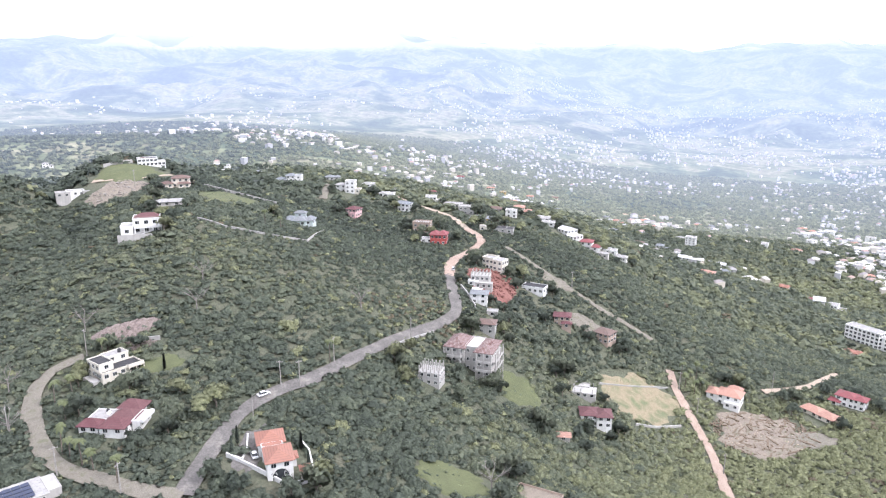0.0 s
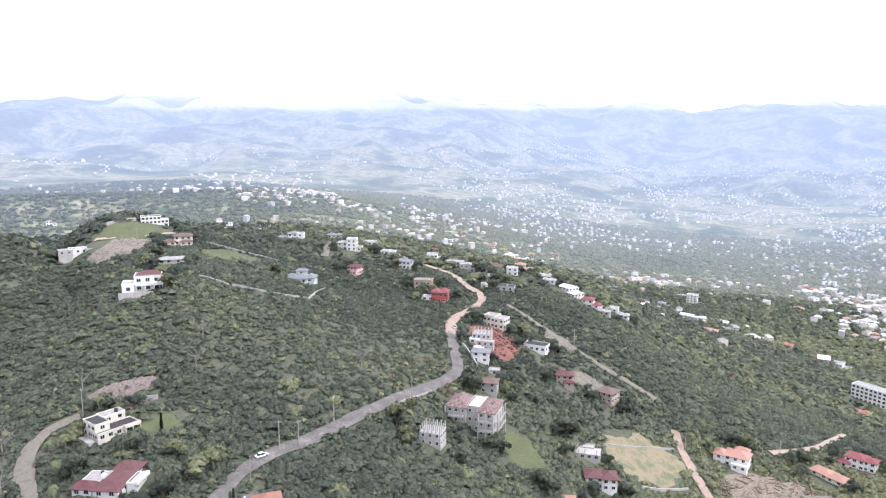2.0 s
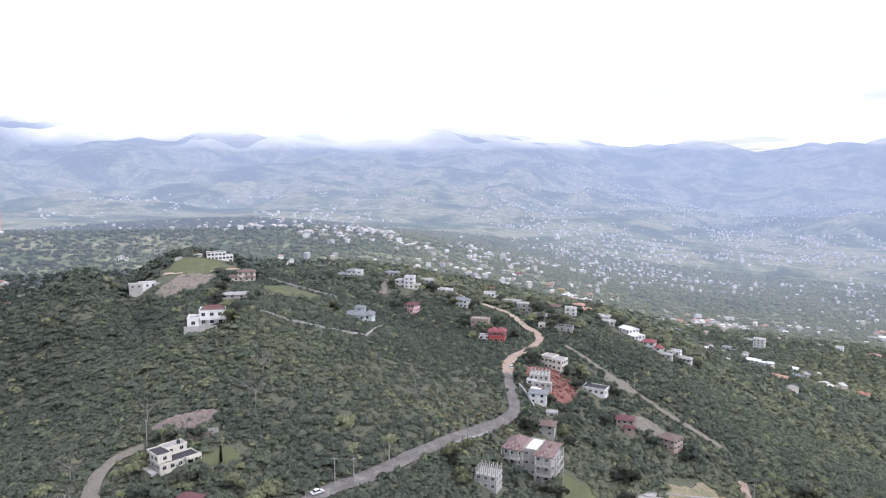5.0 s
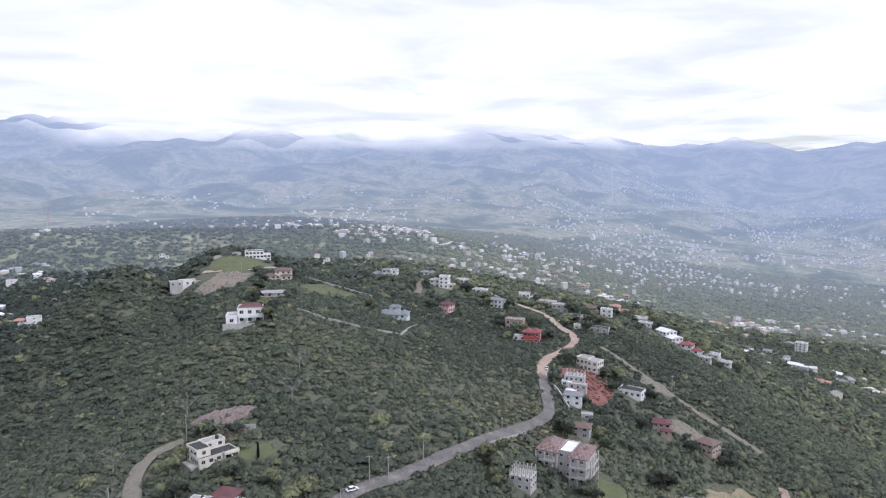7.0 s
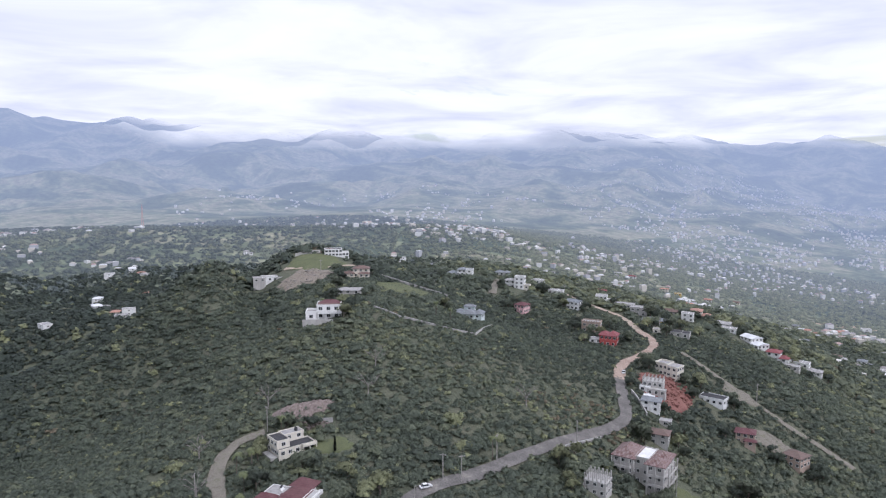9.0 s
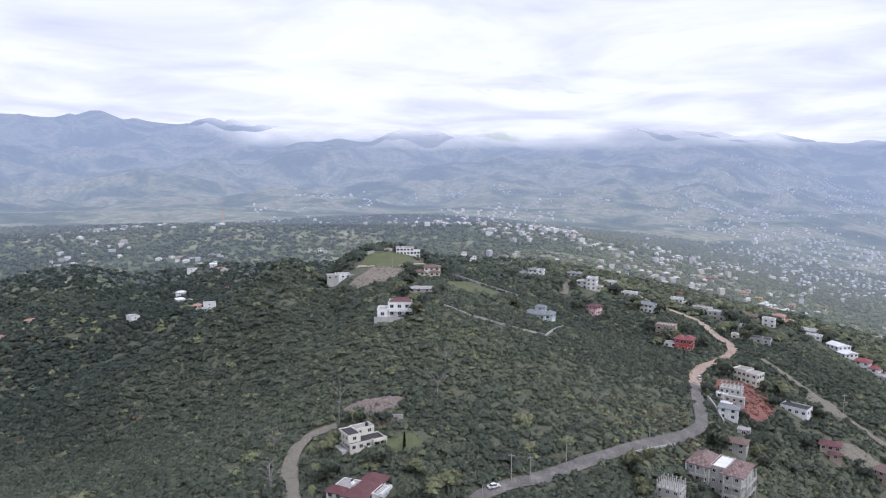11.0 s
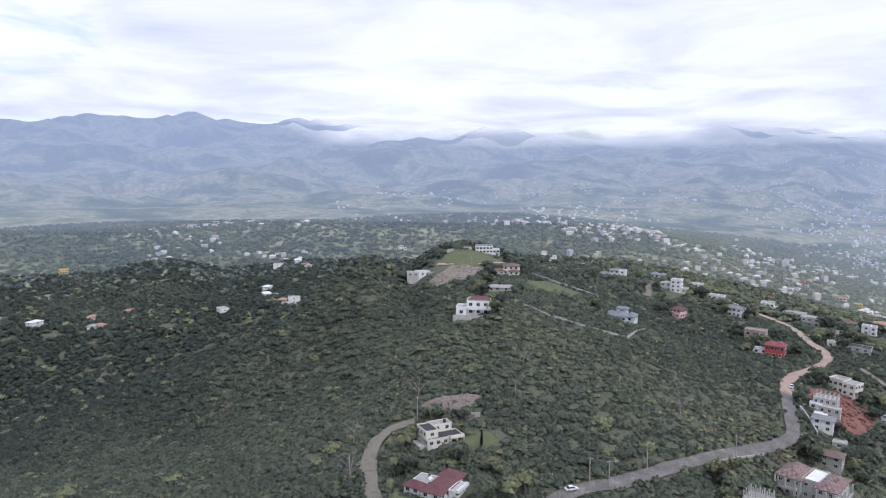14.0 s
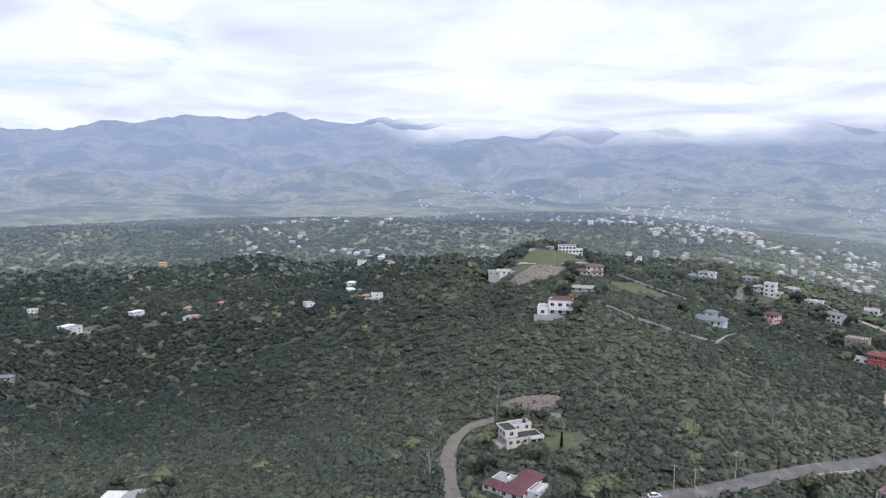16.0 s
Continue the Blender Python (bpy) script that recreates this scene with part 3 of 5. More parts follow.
PLOTS = [(-102.5, 226.6, 8.0), (-88.9, 199.1, 11.0), (-39.5, 179.8, 12.0), (22.3, 267.0, 9.0), (-127.5, 328.1, 8.0), (-144.8, 427.1, 9.5), (-181.4, 487.2, 10.0), (-211.7, 441.4, 12.0), (-256.5, 958.3, 11.0), (-66.1, 391.8, 9.5), (-129.5, 369.1, 8.0), (-95.0, 534.9, 12.0), (-49.0, 511.3, 11.0), (-40.4, 450.7, 6.0), (3.8, 432.8, 6.5), (13.6, 408.0, 6.2), (6.6, 408.5, 5.0), (42.6, 368.6, 7.0), (61.9, 352.8, 7.0), (33.1, 346.2, 7.5), (30.5, 326.4, 5.2), (36.0, 317.3, 3.6), (31.6, 300.6, 5.0), (73.5, 330.7, 6.0), (94.5, 330.6, 5.2), (74.1, 266.7, 7.5), (72.7, 284.5, 7.0), (150.0, 305.9, 10.5), (209.9, 306.4, 8.5), (188.6, 296.1, 10.0), (317.2, 457.6, 19.0), (287.8, 423.2, 7.0), (-101.1, 163.4, 10.0), (-206.5, 139.3, 10.0), (-505.8, 254.1, 7.0), (-639.8, 396.7, 10.0), (-759.5, 417.1, 6.0), (-808.4, 622.0, 6.0), (35.5, 186.2, 8.0), (55.4, 241.4, 3.5), (5.8, 244.8, 7.5), (14.3, 527.7, 8.0), (-7.4, 480.4, 5.5), (-21.3, 518.7, 6.5), (27.9, 517.5, 8.0), (35.9, 492.9, 6.5), (44.3, 469.8, 8.5), (44.1, 443.3, 4.0), (57.2, 444.7, 7.0), (138.8, 991.2, 7.0), (80.9, 524.1, 7.5), (69.1, 500.5, 5.0), (93.4, 508.4, 7.5), (95.3, 496.0, 6.0), (213.8, 956.6, 8.5), (108.6, 479.5, 9.5), (119.4, 465.0, 7.5), (135.8, 476.9, 6.5), (218.8, 1099.1, 8.0), (113.2, 1059.9, 7.0), (131.1, 1049.2, 6.0), (69.6, 1095.8, 7.0), (47.8, 1105.5, 8.0), (265.3, 728.1, 7.5), (263.3, 658.4, 7.0), (268.1, 614.8, 7.5), (323.2, 795.2, 7.0), (349.4, 630.6, 6.5), (362.5, 594.5, 7.5), (366.2, 569.9, 8.0), (-485.2, 946.4, 7.5), (23.8, 1173.8, 9.0), (50.8, 1217.6, 8.0), (30.1, 335.1, 3.5), (28.8, 343.7, 3.5), (173.8, 1056.6, 6.5), (178.6, 1017.5, 6.0), (203.0, 990.9, 5.5), (60.6, 516.7, 5.5), (46.1, 569.8, 6.0), (124.5, 455.5, 6.0), (142.5, 471.1, 5.5), (12.7, 618.3, 6.0), (-36.2, 550.1, 6.5), (-65.2, 554.3, 6.5), (-128.8, 583.6, 7.0), (228.0, 694.5, 6.0), (272.4, 708.5, 6.0), (311.9, 686.2, 6.0)]


def posts(e, name, spots, z0, z1, mat, s=0.25):
    for px, py in spots:
        part(name, boxes((px - s / 2, py - s / 2, z0, px + s / 2, py + s / 2, z1)), mat, e)


def balcony(e, x0, y0, x1, y1, z, mat, rail=0.9):
    """A floor slab with its parapet."""
    b = part("balcony", boxes((x0, y0, z - 0.2, x1, y1, z)), mat, e)
    part("railing", boxes((x0, y0, z, x1, y0 + 0.12, z + rail), (x0, y0 + 0.12, z, x0 + 0.12, y1, z + rail), (x1 - 0.12, y0 + 0.12, z, x1, y1, z + rail)), mat, b)


def water_tank(e, x, y, z, r=0.6, h=1.3):
    n = 12
    V, F = [], []
    for k, (rr, zz) in enumerate(((r, 0), (r, h * 0.8), (r * 0.55, h), (0.01, h * 1.03))):
        V += [(x + math.cos(a * 6.2832 / n) * rr, y + math.sin(a * 6.2832 / n) * rr, z + zz) for a in range(n)]
        if k:
            F += [((k - 1) * n + a, (k - 1) * n + (a + 1) % n, k * n + (a + 1) % n, k * n + a) for a in range(n)]
    part("water_tank", (V, F), M_BLACKROOF, e, "black plastic water tank")


def arch(e, x0, x1, y, z, h, mat):
    """Porch shade as a flat dark arched sheet, framed, on the wall facing -y."""
    n, V = 14, []
    cx, r = (x0 + x1) / 2, (x1 - x0) / 2
    for rr, yy in ((1.0, y - 0.06), (1.14, y - 0.12)):
        V += [(cx - r * rr, yy, z)] + [(cx - r * rr * math.cos(math.pi * k / n), yy, z + (h - r) + r * rr * math.sin(math.pi * k / n)) for k in range(n + 1)] + [(cx + r * rr, yy, z)]
    m = n + 3
    part("porch", (V[:m], [tuple(range(m))]), M_GLASS, e, "flat dark arched sheet for the porch shade")
    part("arch", (V, [(k, k + 1, m + k + 1, m + k) for k in range(m - 1)]), mat, e)


def steps(e, x0, y0, w, n, z0, mat):
    part("steps", boxes(*[(x0, y0 - 0.3 * k - 0.3, z0 - 2, x0 + w, y0 - 0.3 * k, z0 - 0.17 * k) for k in range(n)]), mat, e)


house("flat_roofed_house", "cream two-storey house with stepped flat roofs", -102.5, 226.6, 50, [(-7, -4.5, 7, 1.5, 0, 1, "flat", 0.5, None, M_BLACKROOF), (-7, -3, -2.2, 5, 0, 2, "flat", 0.5, None, M_BLACKROOF), (-2.2, 1.5, 5.5, 6, 0, 2, "flat", 0.4)], M_CREAM, None, sh=2.7, win=2.6)
_e = bpy.data.objects["flat_roofed_house"]
balcony(_e, 1.5, -6.0, 7.0, -4.5, 2.7, M_CREAM)
posts(_e, "column", [(1.7, -5.8), (4.2, -5.8), (6.8, -5.8)], -4, 2.5, M_CREAM)
water_tank(_e, 3.2, 3.0, 5.6)
part("pool_deck", boxes((-9.5, -3, -1, -7.1, 4, 0.3)), M_GREY, _e)

house("maroon_roofed_house", "rambling white house with maroon hipped tile roofs", -88.9, 199.1, 84, [(-9, -4, -3, 3.5, 0, 1, "hip", 1.9), (-3.2, -4.5, 2.5, 3, 0, 1, "hip", 1.9), (2.3, -3.5, 8.5, 4, 0, 1, "hip", 2.3), (-8.5, 4.2, -4.5, 10, 0, 1, "hip", 1.7), (-4.3, 3, 2, 9.5, 0, 1, "flat", 0.3, None, M_ROOFTOP), (-5, -7, 2, -4.5, 0, 1, "flat", 0.5, None, M_GREY)], M_WHITE, M_MAROON_TILE, sh=2.6, win=2.8)
_e = bpy.data.objects["maroon_roofed_house"]
balcony(_e, -5, -8.2, 2, -7, 2.6, M_WHITE)
water_tank(_e, 0.2, 5.5, 2.8, 0.5, 1.0)
part("solar_heater", boxes((-1.8, 4.6, 2.9, 0.0, 5.0, 3.5), (-1.9, 4.2, 2.75, 0.1, 4.6, 3.0)), M_WHITE, _e, "white rooftop solar water heater")

house("orange_roofed_house", "white two-storey villa with orange clay tile roofs", -39.5, 179.8, 17, [(-3.6, -6.5, 3.4, 2.2, 0, 2, "hip", 1.9), (-4.9, 4.2, 2.3, 11.5, 0, 2, "hip", 2.0), (-4.2, 2.2, 1.6, 4.2, 0, 2, "flat", 0.3), (3.4, -1.0, 5.0, 2.0, 0, 1, "hip", 0.9), (5.4, -8.6, 8.0, -6.0, 0, 1, "hip", 1.2, M_PEACH, M_ORANGE_TILE)], M_WHITE, M_ORANGE_TILE, sh=2.8, win=3.4)
_e = bpy.data.objects["orange_roofed_house"]
arch(_e, -2.2, 2.2, -6.5, 0.0, 3.3, M_WHITE)
steps(_e, -1.4, -6.6, 2.8, 5, 0.0, M_PALE)

house("concrete_villa", "unfinished concrete villa with patterned hipped roofs and open galleries", 22.3, 267.0, -22, [(-8, -2.5, -2, 7, 0, 3, "hip", 2.2), (-2, -1.2, 2.2, 7.4, 0, 3, "flat", 0.4, None, M_WHITE), (2.2, -4.0, 7.2, 1.6, 0, 3, "hip", 1.5), (2.2, 1.6, 7, 7, 0, 3, "hip", 1.3)], M_PALE, M_CHEVRON, sh=2.75, win=2.0, wsize=(0.8, 0.9), size=1.32, lift=-0.6)
_e = bpy.data.objects["concrete_villa"]
for _k in (1, 2):
    balcony(_e, 2.6, -5.4, 7.6, -4.0, 2.75 * _k, M_PALE, 0.5)
    balcony(_e, -8.2, -3.9, -2.6, -2.5, 2.75 * _k, M_PALE, 0.5)
    part("gallery", boxes((7.2, -4, 2.75 * _k - 0.2, 8.7, 5, 2.75 * _k), (8.58, -4, 2.75 * _k, 8.7, 5, 2.75 * _k + 0.5)), M_PALE, _e)
posts(_e, "column", [(2.8, -5.2), (5.1, -5.2), (7.4, -5.2), (-8.0, -3.7), (-5.4, -3.7), (-2.8, -3.7), (8.5, -3.8), (8.5, -1), (8.5, 2), (8.5, 4.8)], -6, 8.2, M_PALE, 0.32)

house("hillside_villa", "white three-storey villa with a red-brown roof terrace above the woods", -127.5, 328.1, 16, [(-3.5, -3, 5.5, 5, 0, 2, "flat", 0.35, None, M_BROWN_TILE), (-7.6, -4.2, -3.5, 2.5, 0, 1, "flat", 0.9, None, M_GREY), (-2.5, 1.0, 5.0, 4.8, 2, 0, "hip", 1.3, None, M_MAROON_TILE)], M_WHITE, None, sh=2.8, win=2.6, lift=-0.4, size=1.28)
_e = bpy.data.objects["hillside_villa"]
balcony(_e, -3, -4.6, 6.2, -3, 2.8, M_WHITE)
posts(_e, "column", [(-2.8, -4.4), (0.2, -4.4), (3.2, -4.4), (6.0, -4.4)], -4, 2.6, M_WHITE)
part("terrace", boxes((-8.5, -7.5, -4, 3, -4.7, 0.2), (-8.5, -7.5, 0.2, 3, -7.3, 1.1), (3, -7, -4, 8.5, -4.8, -0.6)), M_PALE, _e)

house("peach_house", "peach two-storey house with dark hipped roofs", -144.8, 427.1, 12, [(-8, -3.5, -1, 3, 0, 1, "hip", 1.3), (-2, -2, 8, 5, 0, 2, "hip", 1.5), (2, -5, 8.5, -2, 0, 1, "hip", 1.0)], M_PEACH, M_BROWN_TILE, sh=2.9)
house("hilltop_block", "white three-storey flat-roofed house with dark window bands", -181.4, 487.2, 24, [(-7.5, -4, 5, 5, 0, 2, "flat", 0.6, None, M_BLACKROOF), (5, -3, 10, 4, 0, 1, "flat", 0.8, None, M_GREY), (-6, -3, -2, 3, 2, 0, "hip", 0.9, None, M_BROWN_TILE)], M_WHITE, None, sh=2.6, win=2.4, wsize=(1.6, 1.3))
house("terraced_white_house", "long low white house with stepped flat roofs", -211.7, 441.4, 30, [(-11, -4, -3, 3, 0, 1, "flat", 0.5), (-5, -2, 5, 5, 0, 1, "flat", 0.7, M_WHITE), (4, -4, 11, 3, 0, 1, "flat", 0.6, M_GREY)], M_PALE, None, sh=2.8, lift=1.0)
house("stepped_white_house", "white house of stepped blocks among trees", -256.5, 958.3, 10, [(-9, -4, -2, 3, 0, 1, "flat", 0.5, None, M_BROWN_TILE), (-2, -3, 6, 5, 0, 2, "flat", 0.6), (1, -1, 6, 4, 2, 1, "flat", 0.4), (6, -3, 10, 3, 0, 1, "hip", 1.0, None, M_GREY_TILE)], M_WHITE, None, sh=2.9)
house("grey_roofed_bungalow", "pale teal bungalow with slate-grey hipped roofs", -66.1, 391.8, -6, [(-8.5, -3, -1, 4, 0, 1, "hip", 2.0), (-2.5, -4.5, 5, 3.5, 0, 1, "hip", 2.3), (3.5, -3, 8.5, 5, 0, 1, "hip", 1.8), (-3, 2.5, 3, 6, 0, 2, "hip", 1.2)], M_BLUEGREEN, M_GREY_TILE, sh=3.0)
house("low_grey_house", "low house with a faded grey roof in the trees", -129.5, 369.1, 14, [(-6, -3, 1, 4, 0, 1, "hip", 1.2), (1, -3.5, 7, 3, 0, 1, "gable", 1.2)], M_PALE, M_ROOFTOP, sh=2.6)
house("dark_roofed_house", "white house with grey roofs behind dark trees", -95.0, 534.9, 0, [(-11, -3, -3, 4, 0, 1, "hip", 1.6), (-3, -3, 4, 5, 0, 2, "hip", 1.4), (4, -4, 9, 3, 0, 2, "flat", 0.5)], M_WHITE, M_GREY_TILE, sh=2.8)
house("white_tower_house", "tall white stepped house on the saddle", -49.0, 511.3, -8, [(-10, 0, -2, 7, 0, 2, "hip", 1.2, None, M_ROOFTOP), (-2, -3, 5, 4, 0, 3, "flat", 0.9), (5, -3, 9, 3, 0, 1, "flat", 0.6, M_CREAM)], M_WHITE, None, sh=2.8)
house("pink_house", "pink three-storey house with a maroon roof on the brow", -40.4, 450.7, -28, [(-4, -3.5, 3.5, 4, 0, 2, "hip", 1.6), (0.5, -5, 4, -3.5, 0, 1, "flat", 0.6)], M_PINK, M_MAROON_TILE, sh=2.7, win=2.5)
house("crenellated_house", "brown stucco house with a castellated parapet", 3.8, 432.8, -12, [(-5.5, -3.5, 5.5, 4, 0, 2, "flat", 0.7)], M_BROWN, None, sh=3.0)
_e = bpy.data.objects["crenellated_house"]
posts(_e, "merlon", [(-5.3 + 1.5 * k, -3.4) for k in range(8)], 6.6, 7.4, M_BROWN, 0.6)
house("red_house", "bright red three-storey house with twin hipped roofs", 13.6, 408.0, -10, [(-5, -3.5, 0, 4, 0, 2, "hip", 1.7), (-0.5, -4, 4.8, 4, 0, 2, "hip", 1.9), (-4.5, -5.2, 4.5, -3.9, 0, 1, "flat", 0.7, None, M_RED_TILE)], M_RED, M_RED_TILE, sh=3.0, win=2.4)
house("low_white_annexe", "small white annexe below the red house", 6.6, 408.5, -5, [(-4, -2.5, 3, 2.5, 0, 1, "flat", 0.4)], M_WHITE, None, sh=2.6)
house("cream_block", "cream three-storey block stepping down the slope", 42.6, 368.6, -35, [(-6.5, -3, 0.5, 4, 0, 2, "flat", 0.9), (0.5, -4, 6.5, 3, 0, 2, "flat", 0.3)], M_CREAM, None, sh=2.9, win=2.3)
house("white_block", "white two-storey house with a dark flat roof", 61.9, 352.8, -30, [(-6, -3, 6, 4, 0, 1, "flat", 0.4, None, M_BLACKROOF)], M_WHITE, None, sh=3.2, win=2.6)
house("concrete_skeleton", "half-built concrete house on red earth", 33.1, 346.2, -15, [(-5, -3, 4.5, 4, 0, 2, "flat", 0.3, None, M_GREY), (-2, -6, 6.5, -3, 0, 1, "flat", 0.3, None, M_PALE)], M_PALE, None, sh=2.8, win=2.2, wsize=(1.1, 1.3))
_e = bpy.data.objects["concrete_skeleton"]
posts(_e, "column", [(-4.8 + 1.8 * i, -2.8 + 2.2 * j) for i in range(6) for j in range(4)], 5.6, 7.6, M_PALE, 0.3)
house("roadside_house", "small white house with a grey roof below the road", 30.5, 326.4, -12, [(-4.2, -3, 4, 3.5, 0, 2, "hip", 1.1)], M_WHITE, M_GREY_TILE, sh=2.6)
house("roadside_hut", "small pale hut beside the road", 36.0, 317.3, -12, [(-2.6, -2, 2.5, 2, 0, 1, "flat", 0.3)], M_PALE, None, sh=2.6)
house("rear_brown_house", "brown-roofed house behind the concrete villa", 31.6, 300.6, -15, [(-4, -3, 4, 3.5, 0, 2, "hip", 1.4)], M_GREY, M_BROWN_TILE, sh=2.5)
house("maroon_brick_house", "brick house with a maroon roof and a front porch", 73.5, 330.7, -14, [(-5, -2, 3, 4.5, 0, 2, "hip", 1.4), (-1, -4.2, 3.6, -2, 0, 1, "hip", 0.9)], M_BROWN, M_MAROON_TILE, sh=2.7, win=2.5)
house("brown_gabled_house", "tan house with a dark brown roof", 94.5, 330.6, -45, [(-4.2, -4, 4.2, 4, 0, 2, "hip", 1.6)], M_BROWN, M_BROWN_TILE, sh=2.6, win=2.6)
house("maroon_white_house", "white house with a maroon roof on the lower slope", 74.1, 266.7, -8, [(-6, -3.5, 1.5, 4, 0, 2, "hip", 1.5), (0.5, -4.5, 6.5, 3, 0, 2, "hip", 1.6)], M_WHITE, M_MAROON_TILE, sh=2.6, win=2.6)
house("grey_ruin", "grey unfinished concrete house with bare slabs", 72.7, 284.5, -18, [(-8, -3, 0, 3, 0, 1, "flat", 0.3, None, M_GREY), (0, -3, 6, 4, 0, 1, "flat", 0.2, None, M_PALE), (-4, 3, 3, 7, 0, 1, "flat", 0.6, None, M_PALE)], M_PALE, None, sh=2.5, win=2.2)
_e = bpy.data.objects["grey_ruin"]
posts(_e, "column", [(-5.7, -2.7), (-3, -2.7), (-0.4, -2.7), (4.6, -2.7), (4.6, 3.6)], 2.5, 4.6, M_GREY, 0.28)
house("pink_tiled_house", "white house with faded pink clay roofs beside a dirt road", 150.0, 305.9, -38, [(-5, -4, 5.5, 4.5, 0, 2, "hip", 2.2), (-9.5, -5, -4.5, 1.5, 0, 2, "hip", 1.7), (-1, -6.5, 6, -4, 0, 1, "flat", 0.3, None, M_WHITE), (-2, 4, 4, 8, 0, 2, "hip", 1.8)], M_WHITE, M_PINK_TILE, sh=2.7, win=2.8)
house("magenta_roofed_house", "white two-storey house with a crimson hipped roof", 209.9, 306.4, -48, [(-5.5, -3.5, 3, 4, 0, 2, "hip", 1.6), (2, -3, 7.5, 3, 0, 2, "hip", 1.3), (-7.5, -5.5, -3, -1.5, 0, 1, "hip", 1.0)], M_WHITE, M_RED_TILE, sh=2.7, win=2.4)
house("peach_roofed_house", "long house with a peach-coloured tile roof", 188.6, 296.1, -62, [(-7, -3, 2, 3.5, 0, 1, "hip", 1.6), (1, -3.5, 9, 3, 0, 1, "hip", 1.7)], M_CREAM, M_PINK_TILE, sh=2.7)
house("apartment_block", "white four-storey apartment block with dark balconies", 317.2, 457.6, -62, [(-12, -4, 12, 5, 0, 4, "flat", 0.6), (10, -2, 18, 8, 0, 3, "flat", 0.6)], M_WHITE, None, "apartments", sh=2.8, win=3.0, wsize=(1.7, 1.6))
house("red_tiled_cottage", "low cottage with a coral tile roof", 287.8, 423.2, -50, [(-6, -3, 0, 3, 0, 1, "hip", 1.4), (0, -3, 6, 3, 0, 1, "hip", 1.6)], M_PEACH, M_ORANGE_TILE, sh=2.6)
house("solar_roofed_house", "flat-roofed house with rows of solar panels", -101.1, 163.4, 40, [(-9, -5, 5, 5, 0, 1, "flat", 0.2, None, M_ROOFTOP), (5, -4, 8, 4, 0, 1, "flat", 0.3, None, M_GREY)], M_PALE, None, sh=2.8)
_e = bpy.data.objects["solar_roofed_house"]
for _k in range(4):
    for _j in range(5):
        part("solar_panel", boxes((-8.4 + 2.1 * _j, -4.2 + 2.0 * _k, 3.15, -6.4 + 2.1 * _j, -2.5 + 2.0 * _k, 3.25)), M_PANEL, _e)
house("round_roofed_house", "white house with a round weathered concrete roof", -206.5, 139.3, 30, [(-9, -4, -2, 4, 0, 1, "flat", 0.4, None, M_WHITE)], M_CREAM, None, sh=3.0)
_e = bpy.data.objects["round_roofed_house"]
_V = [(3.2 + math.cos(a * 0.2618) * 4.8, math.sin(a * 0.2618) * 4.8, z) for z in (-4, 3.4) for a in range(24)]
part("wall", (_V, [(k, (k + 1) % 24, 24 + (k + 1) % 24, 24 + k) for k in range(24)] + [tuple(range(24, 48))]), M_CREAM, _e)
_V = [(3.2 + math.cos(a * 0.2618) * r, math.sin(a * 0.2618) * r, z) for r, z in ((5.3, 3.42), (5.3, 3.62)) for a in range(24)]
part("roof", (_V, [(k, (k + 1) % 24, 24 + (k + 1) % 24, 24 + k) for k in range(24)] + [tuple(range(24, 48))]), M_ROOFTOP, _e)
house("forest_hut", "dark hut with a grey tin roof among trees", -505.8, 254.1, 45, [(-6, -3, 6, 3, 0, 1, "hip", 1.5)], M_GREY, M_GREY_TILE, sh=2.8)
house("wooded_mansion", "weathered house with a brown roof deep in the woods", -639.8, 396.7, 45, [(-9, -4, 0, 4, 0, 2, "hip", 2.0), (0, -5, 9, 4, 0, 1, "hip", 1.8)], M_PALE, M_BROWN_TILE, sh=3.0)
house("woodland_white_house", "small white house half hidden in the woods", -759.5, 417.1, 50, [(-5, -3, 5, 4, 0, 2, "flat", 0.5)], M_WHITE, None, sh=3.0)
house("yellow_shed", "small bright yellow shed in the valley", -808.4, 622.0, 40, [(-5, -3.5, 5, 3.5, 0, 2, "flat", 0.4)], M_YELLOW, M_YELLOW, sh=2.8)
house("stone_walled_shell", "roofless stone shell on the near slope", 35.5, 186.2, -30, [(-7, -4, 7, 4, 0, 1, "flat", 0.7, M_BROWN, M_SCREE)], M_BROWN, None, sh=1.6, win=20)
house("bank_shack", "tumbledown shack with a rusty roof in the bush", 55.4, 241.4, -10, [(-2.5, -2, 2.5, 2, 0, 1, "gable", 0.8)], M_PALE, M_PINK_TILE, sh=2.2)
house("grey_shell", "roofless concrete shell bristling with columns", 5.8, 244.8, -20, [(-4, -3, 3, 3, 0, 2, "flat", 0.1, None, M_GREY), (-6.5, -3, -4, 1, 0, 1, "flat", 0.2, M_BROWN, M_GREY)], M_PALE, None, sh=2.4, win=2.0, wsize=(0.9, 1.0), size=1.15)
_e = bpy.data.objects["grey_shell"]
posts(_e, "column", [(-3.8 + 1.3 * i, -2.8 + 1.85 * j) for i in range(6) for j in range(4)], 4.8, 7.0, M_PALE, 0.3)
